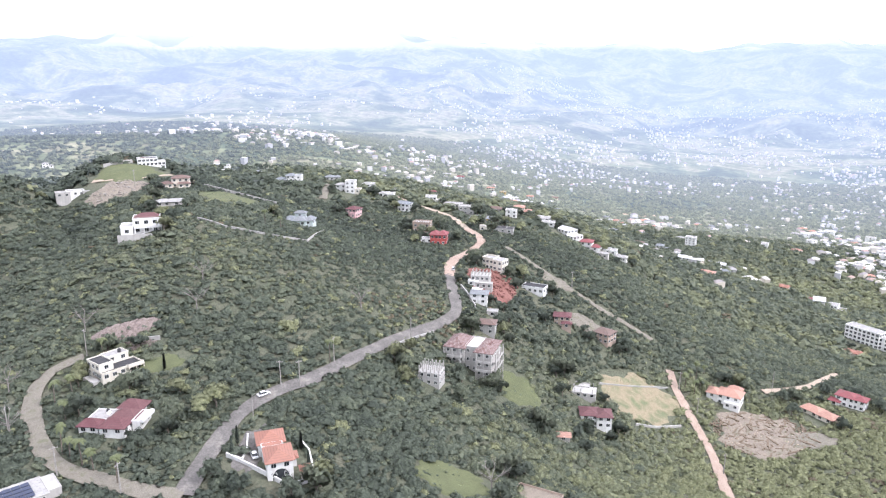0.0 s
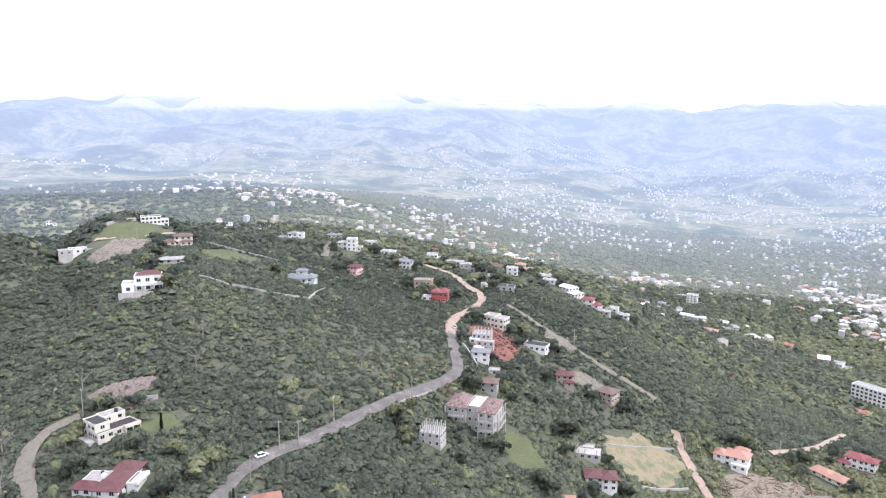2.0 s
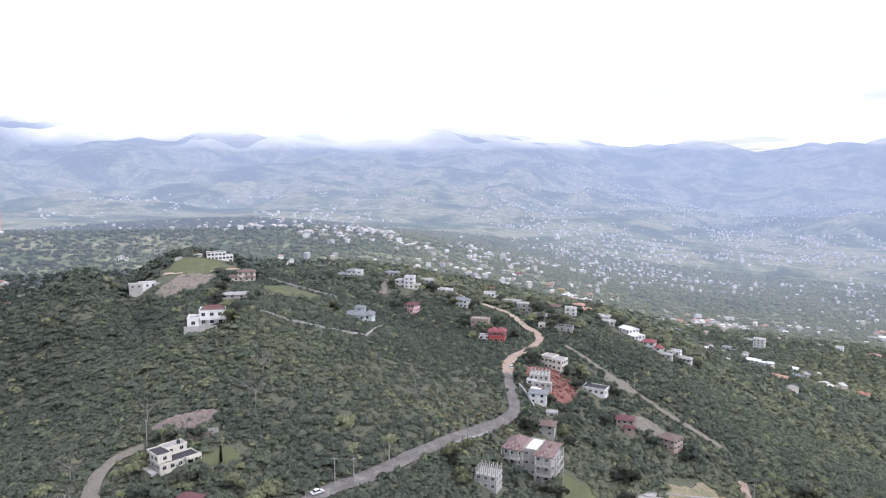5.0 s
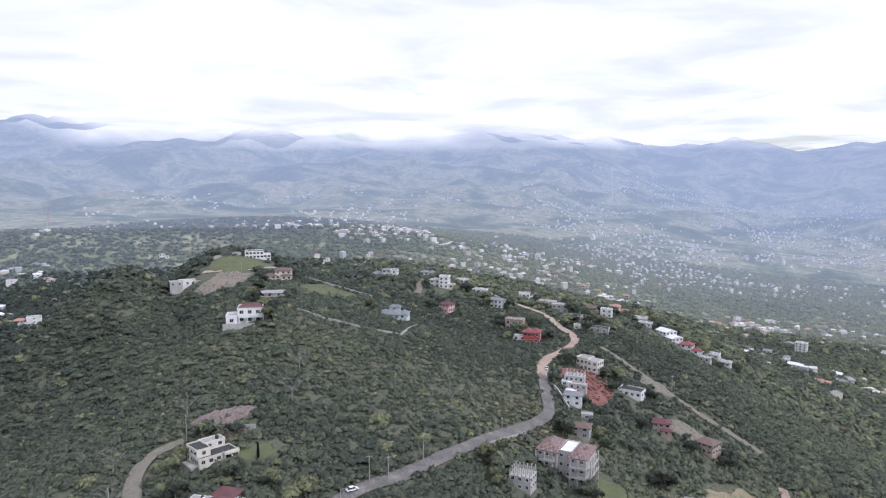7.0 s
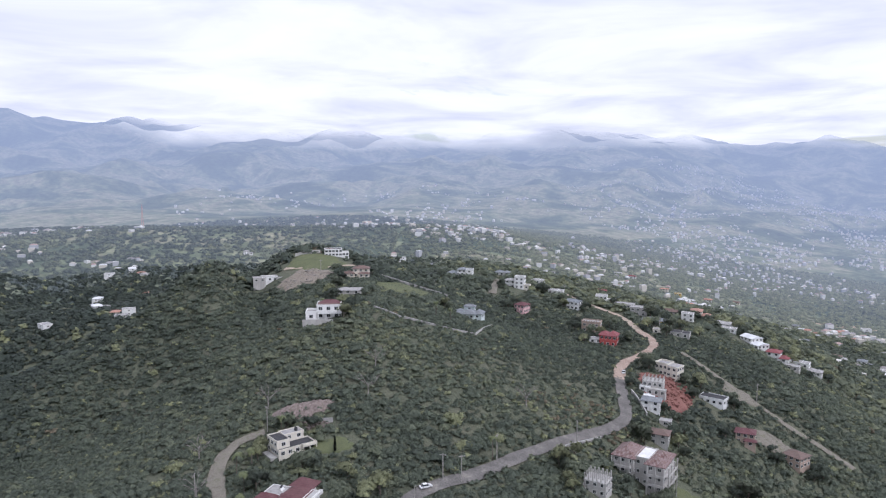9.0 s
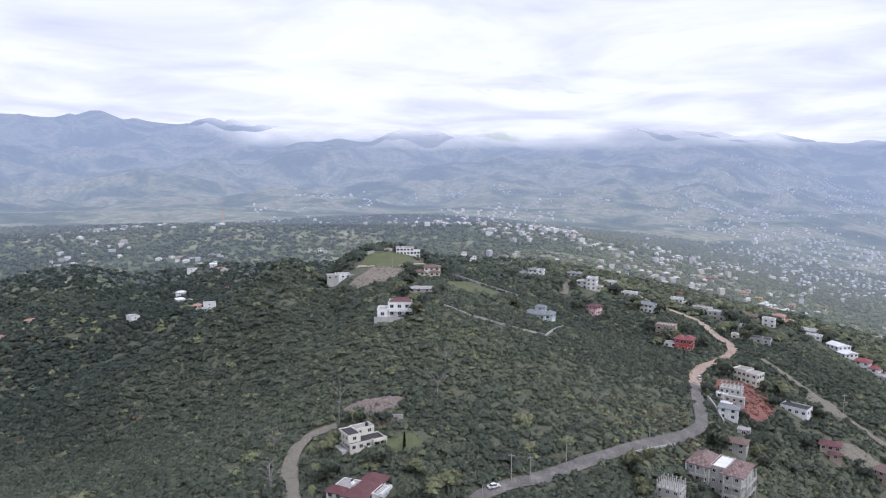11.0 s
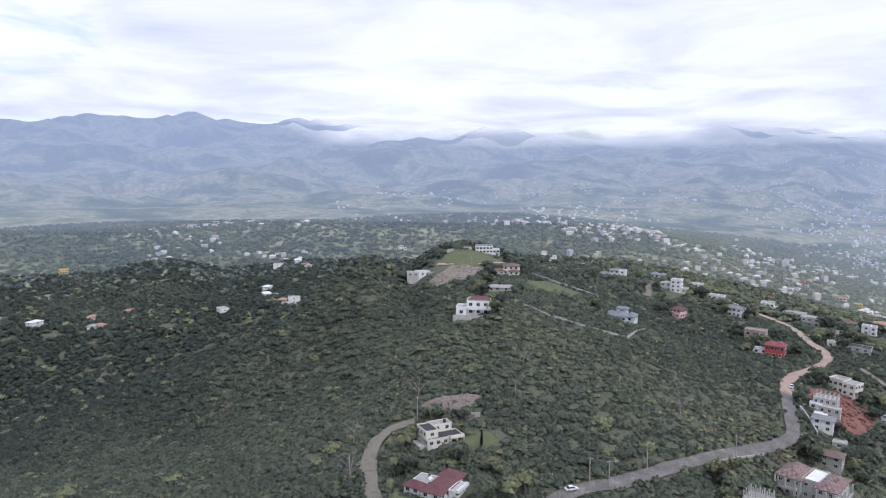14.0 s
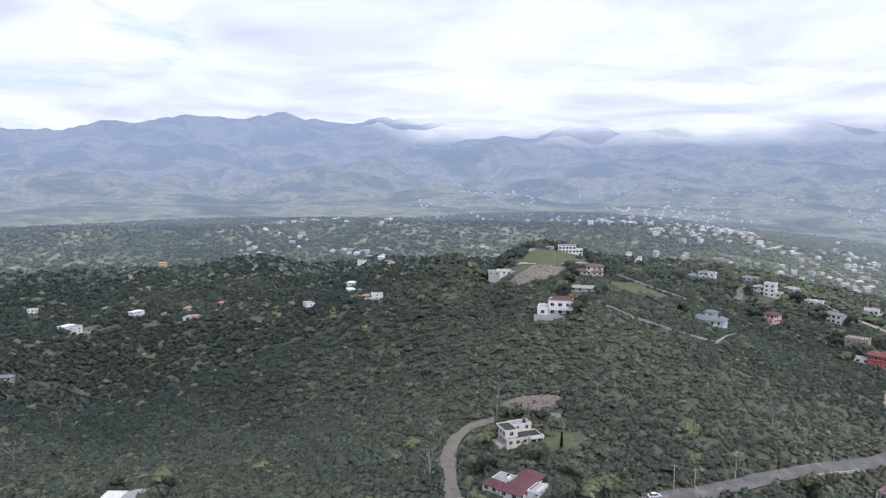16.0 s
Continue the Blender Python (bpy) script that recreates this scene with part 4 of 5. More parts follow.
# smaller houses along the ridge road
_ROW = [  # x, y, turn, width, depth, storeys, kind, wall, roof, label
    (14.3, 527.7, -5, 14, 8, 2, "flat", M_WHITE, M_ROOFTOP, "white two-storey house beside the ridge road"),
    (-7.4, 480.4, -20, 9, 7, 2, "gable", M_WHITE, M_GREY_TILE, "small white gabled house among trees"),
    (-21.3, 518.7, -10, 11, 7, 1, "flat", M_WHITE, M_ROOFTOP, "low white house at the road's crest"),
    (27.9, 517.5, -8, 14, 8, 1, "flat", M_PALE, M_ROOFTOP, "long grey flat-roofed house by the road"),
    (35.9, 492.9, -8, 11, 8, 2, "flat", M_GREY, M_ROOFTOP, "grey concrete two-storey house by the road"),
    (44.3, 469.8, -12, 15, 8, 1, "hip", M_YELLOW, M_GREY_TILE, "yellow house with a grey hipped roof"),
    (44.1, 443.3, -12, 6, 5, 1, "flat", M_CREAM, M_ROOFTOP, "small cream shed below the yellow house"),
    (57.2, 444.7, -16, 12, 7, 1, "flat", M_GREY, M_BLACKROOF, "dark open-sided concrete house"),
    (138.8, 991.2, -14, 12, 9, 2, "hip", M_CREAM, M_PINK_TILE, "cream house with a peach tile roof"),
    (80.9, 524.1, -14, 13, 8, 2, "hip", M_PEACH, M_PINK_TILE, "peach house with a stepped tile roof"),
    (69.1, 500.5, -14, 8, 6, 2, "flat", M_WHITE, M_ROOFTOP, "white annexe with a flat roof"),
    (93.4, 508.4, -18, 13, 8, 1, "hip", M_WHITE, M_ROOFTOP, "white house with a pale metal roof"),
    (95.3, 496.0, -20, 10, 6, 1, "flat", M_WHITE, M_ROOFTOP, "low white house on the ridge edge"),
    (213.8, 956.6, -20, 15, 8, 1, "hip", M_WHITE, M_BLUE_ROOF, "house with a bright blue metal roof"),
    (108.6, 479.5, -60, 17, 9, 2, "gable", M_WHITE, M_WHITEROOF, "long hall with a white metal roof"),
    (119.4, 465.0, -25, 13, 8, 2, "hip", M_WHITE, M_RED_TILE, "white house with a red tile roof on the ridge"),
    (135.8, 476.9, -25, 11, 7, 1, "flat", M_WHITE, M_ROOFTOP, "low white house on the ridge slope"),
    (218.8, 1099.1, -20, 14, 8, 1, "hip", M_PEACH, M_BROWN_TILE, "house with a dull brown roof over the ridge"),
    (113.2, 1059.9, -10, 12, 7, 2, "hip", M_CREAM, M_PINK_TILE, "cream house high on the ridge"),
    (131.1, 1049.2, -10, 10, 7, 2, "flat", M_YELLOW, M_ROOFTOP, "pale yellow flat-roofed house on the ridge"),
    (69.6, 1095.8, -6, 12, 7, 2, "hip", M_WHITE, M_RED_TILE, "white house with a red roof on the far ridge"),
    (47.8, 1105.5, -6, 14, 7, 1, "flat", M_WHITE, M_ROOFTOP, "white low house on the far ridge"),
    (265.3, 728.1, -30, 13, 8, 2, "hip", M_WHITE, M_GREY_TILE, "white house with a slate roof below the ridge"),
    (263.3, 658.4, -35, 12, 8, 2, "gable", M_WHITE, M_WHITEROOF, "white house with a pale gable below the ridge"),
    (268.1, 614.8, -40, 13, 8, 1, "hip", M_CREAM, M_PINK_TILE, "cream house with a pink roof below the ridge"),
    (323.2, 795.2, -30, 12, 10, 4, "flat", M_WHITE, M_ROOFTOP, "tall white apartment tower below the ridge"),
    (349.4, 630.6, -40, 11, 8, 1, "hip", M_PEACH, M_ORANGE_TILE, "house with an orange roof on the lower ridge"),
    (362.5, 594.5, -40, 13, 8, 1, "hip", M_WHITE, M_RED_TILE, "white house with a red roof on the lower ridge"),
    (366.2, 569.9, -45, 14, 9, 2, "flat", M_WHITE, M_ROOFTOP, "white flat-roofed house on the lower ridge"),
    (-485.2, 946.4, 30, 13, 7, 2, "hip", M_WHITE, M_ROOFTOP, "small white house behind the hilltop"),
    (23.8, 1173.8, -2, 16, 9, 2, "flat", M_WHITE, M_ROOFTOP, "white apartment house behind the saddle"),
    (50.8, 1217.6, -2, 14, 9, 2, "flat", M_WHITE, M_ROOFTOP, "white apartment house behind the saddle"),
    (30.1, 335.1, -12, 5, 3, 1, "flat", M_WHITE, M_WHITEROOF, "white site container by the road"),
    (28.8, 343.7, -12, 5, 3, 1, "flat", M_WHITE, M_WHITEROOF, "white site container by the road"),
    (173.8, 1056.6, -12, 11, 7, 2, "hip", M_WHITE, M_PINK_TILE, "white house with a pale pink roof on the ridge"),
    (178.6, 1017.5, -14, 10, 7, 1, "flat", M_CREAM, M_ROOFTOP, "small cream flat-roofed house on the ridge"),
    (203.0, 990.9, -18, 9, 7, 2, "hip", M_WHITE, M_GREY_TILE, "white house with a grey roof near the ridge edge"),
    (60.6, 516.7, -10, 9, 6, 1, "gable", M_PALE, M_BROWN_TILE, "grey gabled house among ridge trees"),
    (46.1, 569.8, -8, 10, 7, 1, "flat", M_WHITE, M_ROOFTOP, "white bungalow near the ridge road"),
    (124.5, 455.5, -25, 10, 6, 1, "flat", M_PALE, M_ROOFTOP, "grey low house on the ridge slope"),
    (142.5, 471.1, -25, 9, 6, 1, "hip", M_WHITE, M_ROOFTOP, "small white house at the ridge foot"),
    (12.7, 618.3, -6, 10, 7, 1, "hip", M_WHITE, M_RED_TILE, "white house with a dull red roof on the crest"),
    (-36.2, 550.1, -6, 11, 7, 1, "flat", M_WHITE, M_ROOFTOP, "low white house on the saddle"),
    (-65.2, 554.3, 0, 11, 7, 1, "hip", M_WHITE, M_GREY_TILE, "white house with a grey roof on the saddle"),
    (-128.8, 583.6, 5, 12, 7, 1, "hip", M_PALE, M_GREY_TILE, "pale house with a grey roof in dark trees"),
    (228.0, 694.5, -30, 10, 7, 2, "hip", M_WHITE, M_BROWN_TILE, "white house with a brown roof below the ridge"),
    (272.4, 708.5, -30, 10, 7, 1, "flat", M_WHITE, M_ROOFTOP, "small white house below the ridge"),
    (311.9, 686.2, -35, 10, 7, 1, "hip", M_WHITE, M_WHITEROOF, "white house with a metal roof below the ridge"),
]
for _x, _y, _t, _w, _d, _s, _k, _wm, _rm, _l in _ROW:
    _n = "site_container" if "container" in _l else "apartment_house" if "apartment" in _l else "house"
    house(_n, _l, _x, _y, _t, [(-_w / 2, -_d / 2, _w / 2 * 0.2, _d / 2, 0, _s, _k, 1.5 if _k != "flat" else 0.5), (_w / 2 * 0.2, -_d / 2 - 0.9, _w / 2, _d / 2 - 0.9, 0, max(1, _s - (_w > 12)), _k, 1.1 if _k != "flat" else 0.4)],
          _wm, _rm, "container" if "container" in _l else "house", sh=2.5 if "container" in _l else 2.8, win=2.7)

WALL_LIST = [  # name, label, line, height, thickness, material
    ("garden_wall", "pale stone wall along the terrace garden", [(-106.1, 339.3), (-91.0, 332.3), (-78.3, 334.3), (-65.6, 337.7), (-54.4, 344.6), (-51.7, 389.9)], 0.9, 0.4, M_GREY),
    ("field_wall", "long pale wall behind the garden field", [(-132.1, 441.3), (-118.1, 437.5), (-103.9, 435.2), (-87.0, 436.4)], 1.4, 0.35, M_GREY),
    ("round_wall", "white rendered wall round the hilltop plot", [(-209.0, 479.0), (-204.0, 481.0), (-198.0, 483.5), (-193.0, 488.0)], 2.2, 0.4, M_PALE),
    ("drive_wall", "white scalloped wall beside the driveway", [(-50.8, 192.4), (-49.4, 184.7), (-49.8, 180.7), (-54.7, 182.5)], 1.0, 0.3, M_WHITE),
    ("villa_wall", "white boundary wall round the orange-roofed villa", [(-54.7, 182.5), (-47.7, 178.3), (-41.5, 174.5), (-35.4, 170.5), (-28.4, 174.7), (-32.0, 187.1), (-34.7, 190.8)], 1.3, 0.3, M_WHITE),
    ("plot_wall", "low pale wall round the dry plot", [(83.5, 296.9), (95.3, 300.6), (110.6, 305.7), (120.4, 308.1)], 0.8, 0.3, M_GREY),
    ("lane_wall", "white wall and terrace below the dry plot", [(94.9, 275.9), (104.6, 278.0), (118.2, 283.4)], 0.9, 0.4, M_PALE),
    ("road_wall", "low concrete wall along the road's edge", [(-10.9, 258.5), (-2.1, 270.5), (7.0, 282.5)], 0.7, 0.35, M_GREY),
    ("site_wall", "block retaining wall at the building site", [(22.0, 335.8), (24.2, 330.9), (27.8, 317.6)], 1.6, 0.4, M_GREY),
    ("villa_retaining_wall", "grey stone retaining wall behind the flat-roofed house", [(-100.9, 242.5), (-93.2, 243.6)], 1.5, 0.4, M_GREY),
]
WALLS = [w[2] for w in WALL_LIST]


# ---- the far town ----
def build_town(name, label, n, inside, seed, size=(7, 14)):
    """Houses of a far district, too small to tell apart, each a walled block with a pitched or flat roof."""
    rs = np.random.RandomState(seed)
    V, F, tone = [], [], []
    xs, ys = inside(rs, n)
    for x, y, z in zip(xs, ys, ground_z(xs, ys) - 2):
        w, d = rs.uniform(*size), rs.uniform(size[0] * 0.8, size[1] * 0.75)
        h = 2.9 * rs.choice([1, 1, 2, 2, 3], p=[0.35, 0.35, 0.18, 0.09, 0.03])
        a = rs.uniform(0, 1.57)
        c, s = math.cos(a), math.sin(a)
        o = len(V)
        for zz in (z, z + h + 2):
            for ux, uy in ((-1, -1), (1, -1), (1, 1), (-1, 1)):
                V.append((x + (ux * w * c - uy * d * s) / 2, y + (ux * w * s + uy * d * c) / 2, zz))
        r = rs.choice([0.25, 1.6])
        V.append((x - w * 0.2 * c, y - w * 0.2 * s, z + h + 2 + r))
        V.append((x + w * 0.2 * c, y + w * 0.2 * s, z + h + 2 + r))
        F += [(o, o + 1, o + 5, o + 4), (o + 1, o + 2, o + 6, o + 5), (o + 2, o + 3, o + 7, o + 6), (o + 3, o, o + 4, o + 7)]
        F += [(o + 4, o + 5, o + 9, o + 8), (o + 6, o + 7, o + 8, o + 9), (o + 5, o + 6, o + 9), (o + 7, o + 4, o + 8)]
        tw, tr = rs.choice([0.05, 0.3, 0.5]), rs.choice([0.1, 0.15, 0.4, 0.65, 0.8, 0.95])
        tone += [tw] * 4 + [tr] * 4
    ob = mesh_ob(name, V, F, M_TOWNWALL)
    at = ob.data.attributes.new("tone", "FLOAT", "FACE")
    at.data.foreach_set("value", np.array(tone, np.float32))
    return tagged(ob, label, "buildings", kind="stuff")


def town_colours():
    t = M_TOWNWALL.node_tree
    at = t.nodes.new("ShaderNodeAttribute")
    at.attribute_name = "tone"
    c = ramp(t, at.outputs["Fac"], (0.0, (0.66, 0.65, 0.62)), (0.22, (0.58, 0.56, 0.51)), (0.35, (0.52, 0.46, 0.36)), (0.5, (0.42, 0.42, 0.42)), (0.7, (0.36, 0.22, 0.17)), (0.82, (0.27, 0.27, 0.27)), (0.97, (0.62, 0.62, 0.62)))
    t.links.new(c, t.nodes["Principled BSDF"].inputs["Base Color"])


town_colours()


def sector(a0, a1, d0, d1, cluster=0.0, soft=4.0):
    """Picks places in a ring sector, in loose clusters, thinning towards its sides."""
    def pick(rs, n):
        m = n * 14
        a = rs.uniform(a0, a1, m)
        d = np.sqrt(rs.uniform(d0 * d0, d1 * d1, m))
        x, y = np.sin(np.radians(a)) * d, np.cos(np.radians(a)) * d
        side = np.minimum(1, np.minimum((a - a0) / soft, (a1 - a) / soft))
        ok = (wavy(x, y, 90, 31) + 0.6 * wavy(x, y, 35, 37) + rs.normal(0, 0.35, m) > cluster) & (rs.rand(m) < side)
        k = np.where(ok)[0][:n]
        return x[k], y[k]
    return pick


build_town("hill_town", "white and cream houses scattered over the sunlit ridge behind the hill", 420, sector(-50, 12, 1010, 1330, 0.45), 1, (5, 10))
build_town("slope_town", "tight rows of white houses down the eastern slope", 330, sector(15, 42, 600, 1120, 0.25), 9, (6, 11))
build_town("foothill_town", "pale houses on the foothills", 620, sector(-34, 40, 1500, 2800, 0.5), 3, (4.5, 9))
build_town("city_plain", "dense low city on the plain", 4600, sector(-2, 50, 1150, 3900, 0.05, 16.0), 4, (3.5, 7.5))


def build_suburb(group, n, place, seed):
    """Small houses of one suburb, each a thing of its own, in five makes."""
    makes = []
    for w, d, st, kind, wm, rm, lab in ((11, 8, 1, "hip", M_WHITE, M_ROOFTOP, "white suburban house with a pale roof"), (12, 8, 2, "flat", M_WHITE, M_ROOFTOP, "white two-storey suburban house with a flat roof"),
                                        (10, 8, 1, "hip", M_CREAM, M_PINK_TILE, "cream suburban house with a faded tile roof"), (9, 7, 1, "hip", M_PALE, M_GREY_TILE, "pale suburban house with a grey roof"), (13, 9, 2, "hip", M_WHITE, M_WHITEROOF, "large white suburban house with a metal roof")):
        makes.append(house("suburban_house", lab, 0, 0, 0, [(-w / 2, -d / 2, w / 2, d / 2, 0, st, kind, 1.4 if kind == "hip" else 0.5)], wm, rm, "house", group, win=7.0))
    rs = np.random.RandomState(seed)
    xs, ys = place(rs, n)
    for k, (x, y, z) in enumerate(zip(xs, ys, ground_z(xs, ys))):
        m = pose(x, y, z, 0, 0, rs.uniform(0, 180))
        if k < 5:
            makes[k].matrix_basis = m
        else:
            copy_thing(makes[rs.randint(5)], m)


build_suburb("houses of the lower suburb", 75, sector(13, 42, 640, 1150, 0.15), 5)
build_suburb("houses of the wooded valley", 24, sector(-62, -28, 700, 1000, 0.55), 2)

# ---- woods ----
def crown_template(rs, lobes, sprays, leaf):
    """Leaf sprays as loose triangles over a few lobes of an uneven crown one metre in radius, round a rough inner core."""
    T, N = [], []
    cen = [np.array([0, 0, 0.75])] + [np.array([rs.uniform(-0.6, 0.6), rs.uniform(-0.6, 0.6), rs.uniform(0.35, 0.95)]) for _ in range(lobes - 1)]
    rad = [0.62] + [rs.uniform(0.30, 0.5) for _ in range(lobes - 1)]
    for c, r in zip(cen, rad):   # a faceted core to each lobe
        p = [c + np.array([math.cos(a) * r * 0.92, math.sin(a) * r * 0.92, rs.uniform(-0.2, 0.2) * r]) for a in np.arange(5) * 1.2566 + rs.uniform(0, 1)]
        top = c + np.array([0, 0, r * 0.75])
        for k in range(5):
            T.append((p[k], p[(k + 1) % 5], top))
            N.append((p[k] + p[(k + 1) % 5]) / 2 - c + np.array([0, 0, r * 0.8]))
    for _ in range(sprays):
        k = rs.randint(lobes)
        n = rs.normal(size=3)
        n[2] = abs(n[2]) * 1.1 - 0.35
        n /= np.linalg.norm(n)
        p = cen[k] + n * rad[k] * rs.uniform(0.78, 1.12)
        u = np.cross(n, rs.normal(size=3))
        u /= np.linalg.norm(u)
        v = np.cross(n + rs.normal(size=3) * 0.45, u)
        v /= np.linalg.norm(v)
        s = leaf * rs.uniform(0.6, 1.3)
        T.append((p - u * s * 0.6 - v * s * 0.4, p + u * s * 0.6 - v * s * 0.4, p + v * s * 0.8 + n * s * rs.uniform(-0.2, 0.3)))
        N.append(n + 0.7 * (p - np.array([0, 0, 0.45])) + np.array([0, 0, 1.0]))
    N = np.array(N)
    return np.array(T), N / np.linalg.norm(N, axis=1, keepdims=True)


def scatter(rs, d0, d1, step, a0=-66.0, a1=39.0):
    """Jittered points over a ring sector of the land."""
    n = int(0.5 * (d1 * d1 - d0 * d0) * radians(a1 - a0) / (step * step))
    a = np.radians(rs.uniform(a0, a1, n))
    d = np.sqrt(rs.uniform(d0 * d0, d1 * d1, n))
    return np.sin(a) * d, np.cos(a) * d


def thinned(rs, x, y):
    """Slopes that no view from over the near hill reaches are planted at a fifth of the density."""
    z, over = ground_z(x, y), np.full(len(x), -1e9)
    for f in np.linspace(0.45, 0.96, 11):
        over = np.maximum(over, ground_z(x * f, y * f) - (EYE + (z + 7 - EYE) * f))
    ok = (over < 6) | (rs.rand(len(x)) < 0.2)
    return x[ok], y[ok]


def keep_off(x, y, slack, tall=False):
    """True where nothing built, driven or cleared stands; tall growth also stays clear of the downhill fronts of houses, walls and tracks."""
    ok = np.ones(len(x), bool)
    d = np.hypot(x, y)
    gx, gy = x / d, y / d
    lines = [(w * 0.5, pts) for _, _, _, w, pts in ROADS] + [(0.3, pts) for pts in WALLS]
    for w, pts in lines:
        ok &= near_line(x, y, pts) > w + slack
        if tall and math.hypot(*pts[0]) > 270:
            for k in (4.0, 8.0):
                ok &= near_line(x + gx * k, y + gy * k, pts) > w + 2.0
    for _, _, _, cx, cy, rx, ry in CLEAR:
        edge = 1.0 + 0.25 * wavy(x, y, 4, 23)
        ok &= ((x - cx) / rx) ** 2 + ((y - cy) / ry) ** 2 > edge
    for cx, cy, r in PLOTS:
        far = math.hypot(cx, cy)
        ux, uy = -cx / far, -cy / far
        reach = min(9.0, max(2.0, (far - 190) * 0.04)) if tall else 2.0
        ok &= near_line(x, y, [(cx, cy), (cx + ux * reach, cy + uy * reach)]) > r * (0.85 if tall else 0.75) + slack * 0.5
    return ok


def build_woods(name, label, temps, xs, ys, size, tone, mat):
    rs = np.random.RandomState(len(xs))
    which = rs.randint(len(temps), size=len(xs))
    zs = ground_z(xs, ys)
    VV, TT, NN = [], [], []
    for k, (T, N) in enumerate(temps):
        m = np.where(which == k)[0]
        if not len(m):
            continue
        a = rs.uniform(0, 6.283, len(m))
        c, s = np.cos(a)[:, None, None], np.sin(a)[:, None, None]
        sx = (size[m] * rs.uniform(0.8, 1.2, len(m)))[:, None, None]
        sz = (size[m] * rs.uniform(0.55, 0.9, len(m)))[:, None, None]
        X = (T[None, :, :, 0] * c - T[None, :, :, 1] * s) * sx + xs[m][:, None, None]
        Y = (T[None, :, :, 0] * s + T[None, :, :, 1] * c) * sx + ys[m][:, None, None]
        Z = (T[None, :, :, 2] - 0.40) * sz + zs[m][:, None, None]
        VV.append(np.stack([X, Y, Z], -1).reshape(-1, 3))
        TT.append(np.repeat(tone[m], len(T)))
        c, s = c[:, :, 0], s[:, :, 0]
        NN.append(np.stack([N[None, :, 0] * c - N[None, :, 1] * s, N[None, :, 0] * s + N[None, :, 1] * c, np.broadcast_to(N[None, :, 2], (len(m), len(N)))], -1).reshape(-1, 3))
    V, tones = np.concatenate(VV).astype(np.float32), np.concatenate(TT).astype(np.float32)
    nf = len(V) // 3
    me = bpy.data.meshes.new(name)
    me.vertices.add(nf * 3)
    me.loops.add(nf * 3)
    me.polygons.add(nf)
    me.vertices.foreach_set("co", V.reshape(-1))
    me.loops.foreach_set("vertex_index", np.arange(nf * 3, dtype=np.int32))
    me.polygons.foreach_set("loop_start", np.arange(0, nf * 3, 3, dtype=np.int32))
    me.update(calc_edges=True)
    me.materials.append(mat)
    at = me.attributes.new("tone", "FLOAT", "FACE")
    at.data.foreach_set("value", tones)
    at = me.attributes.new("outward", "FLOAT_VECTOR", "FACE")
    at.data.foreach_set("vector", np.concatenate(NN).astype(np.float32).reshape(-1))
    return tagged(new(name, me), label, "trees", kind="stuff")


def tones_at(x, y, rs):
    # sunshine painted in as lighter tone eastward, cloud shade as darker tone westward
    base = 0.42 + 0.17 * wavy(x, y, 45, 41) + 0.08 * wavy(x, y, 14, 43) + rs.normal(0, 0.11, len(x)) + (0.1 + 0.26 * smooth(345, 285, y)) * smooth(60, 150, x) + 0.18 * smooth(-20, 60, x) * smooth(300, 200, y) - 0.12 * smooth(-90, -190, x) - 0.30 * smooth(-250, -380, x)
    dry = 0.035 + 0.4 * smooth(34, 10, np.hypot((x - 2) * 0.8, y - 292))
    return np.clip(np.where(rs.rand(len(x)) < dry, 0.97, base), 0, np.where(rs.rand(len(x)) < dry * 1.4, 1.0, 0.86))


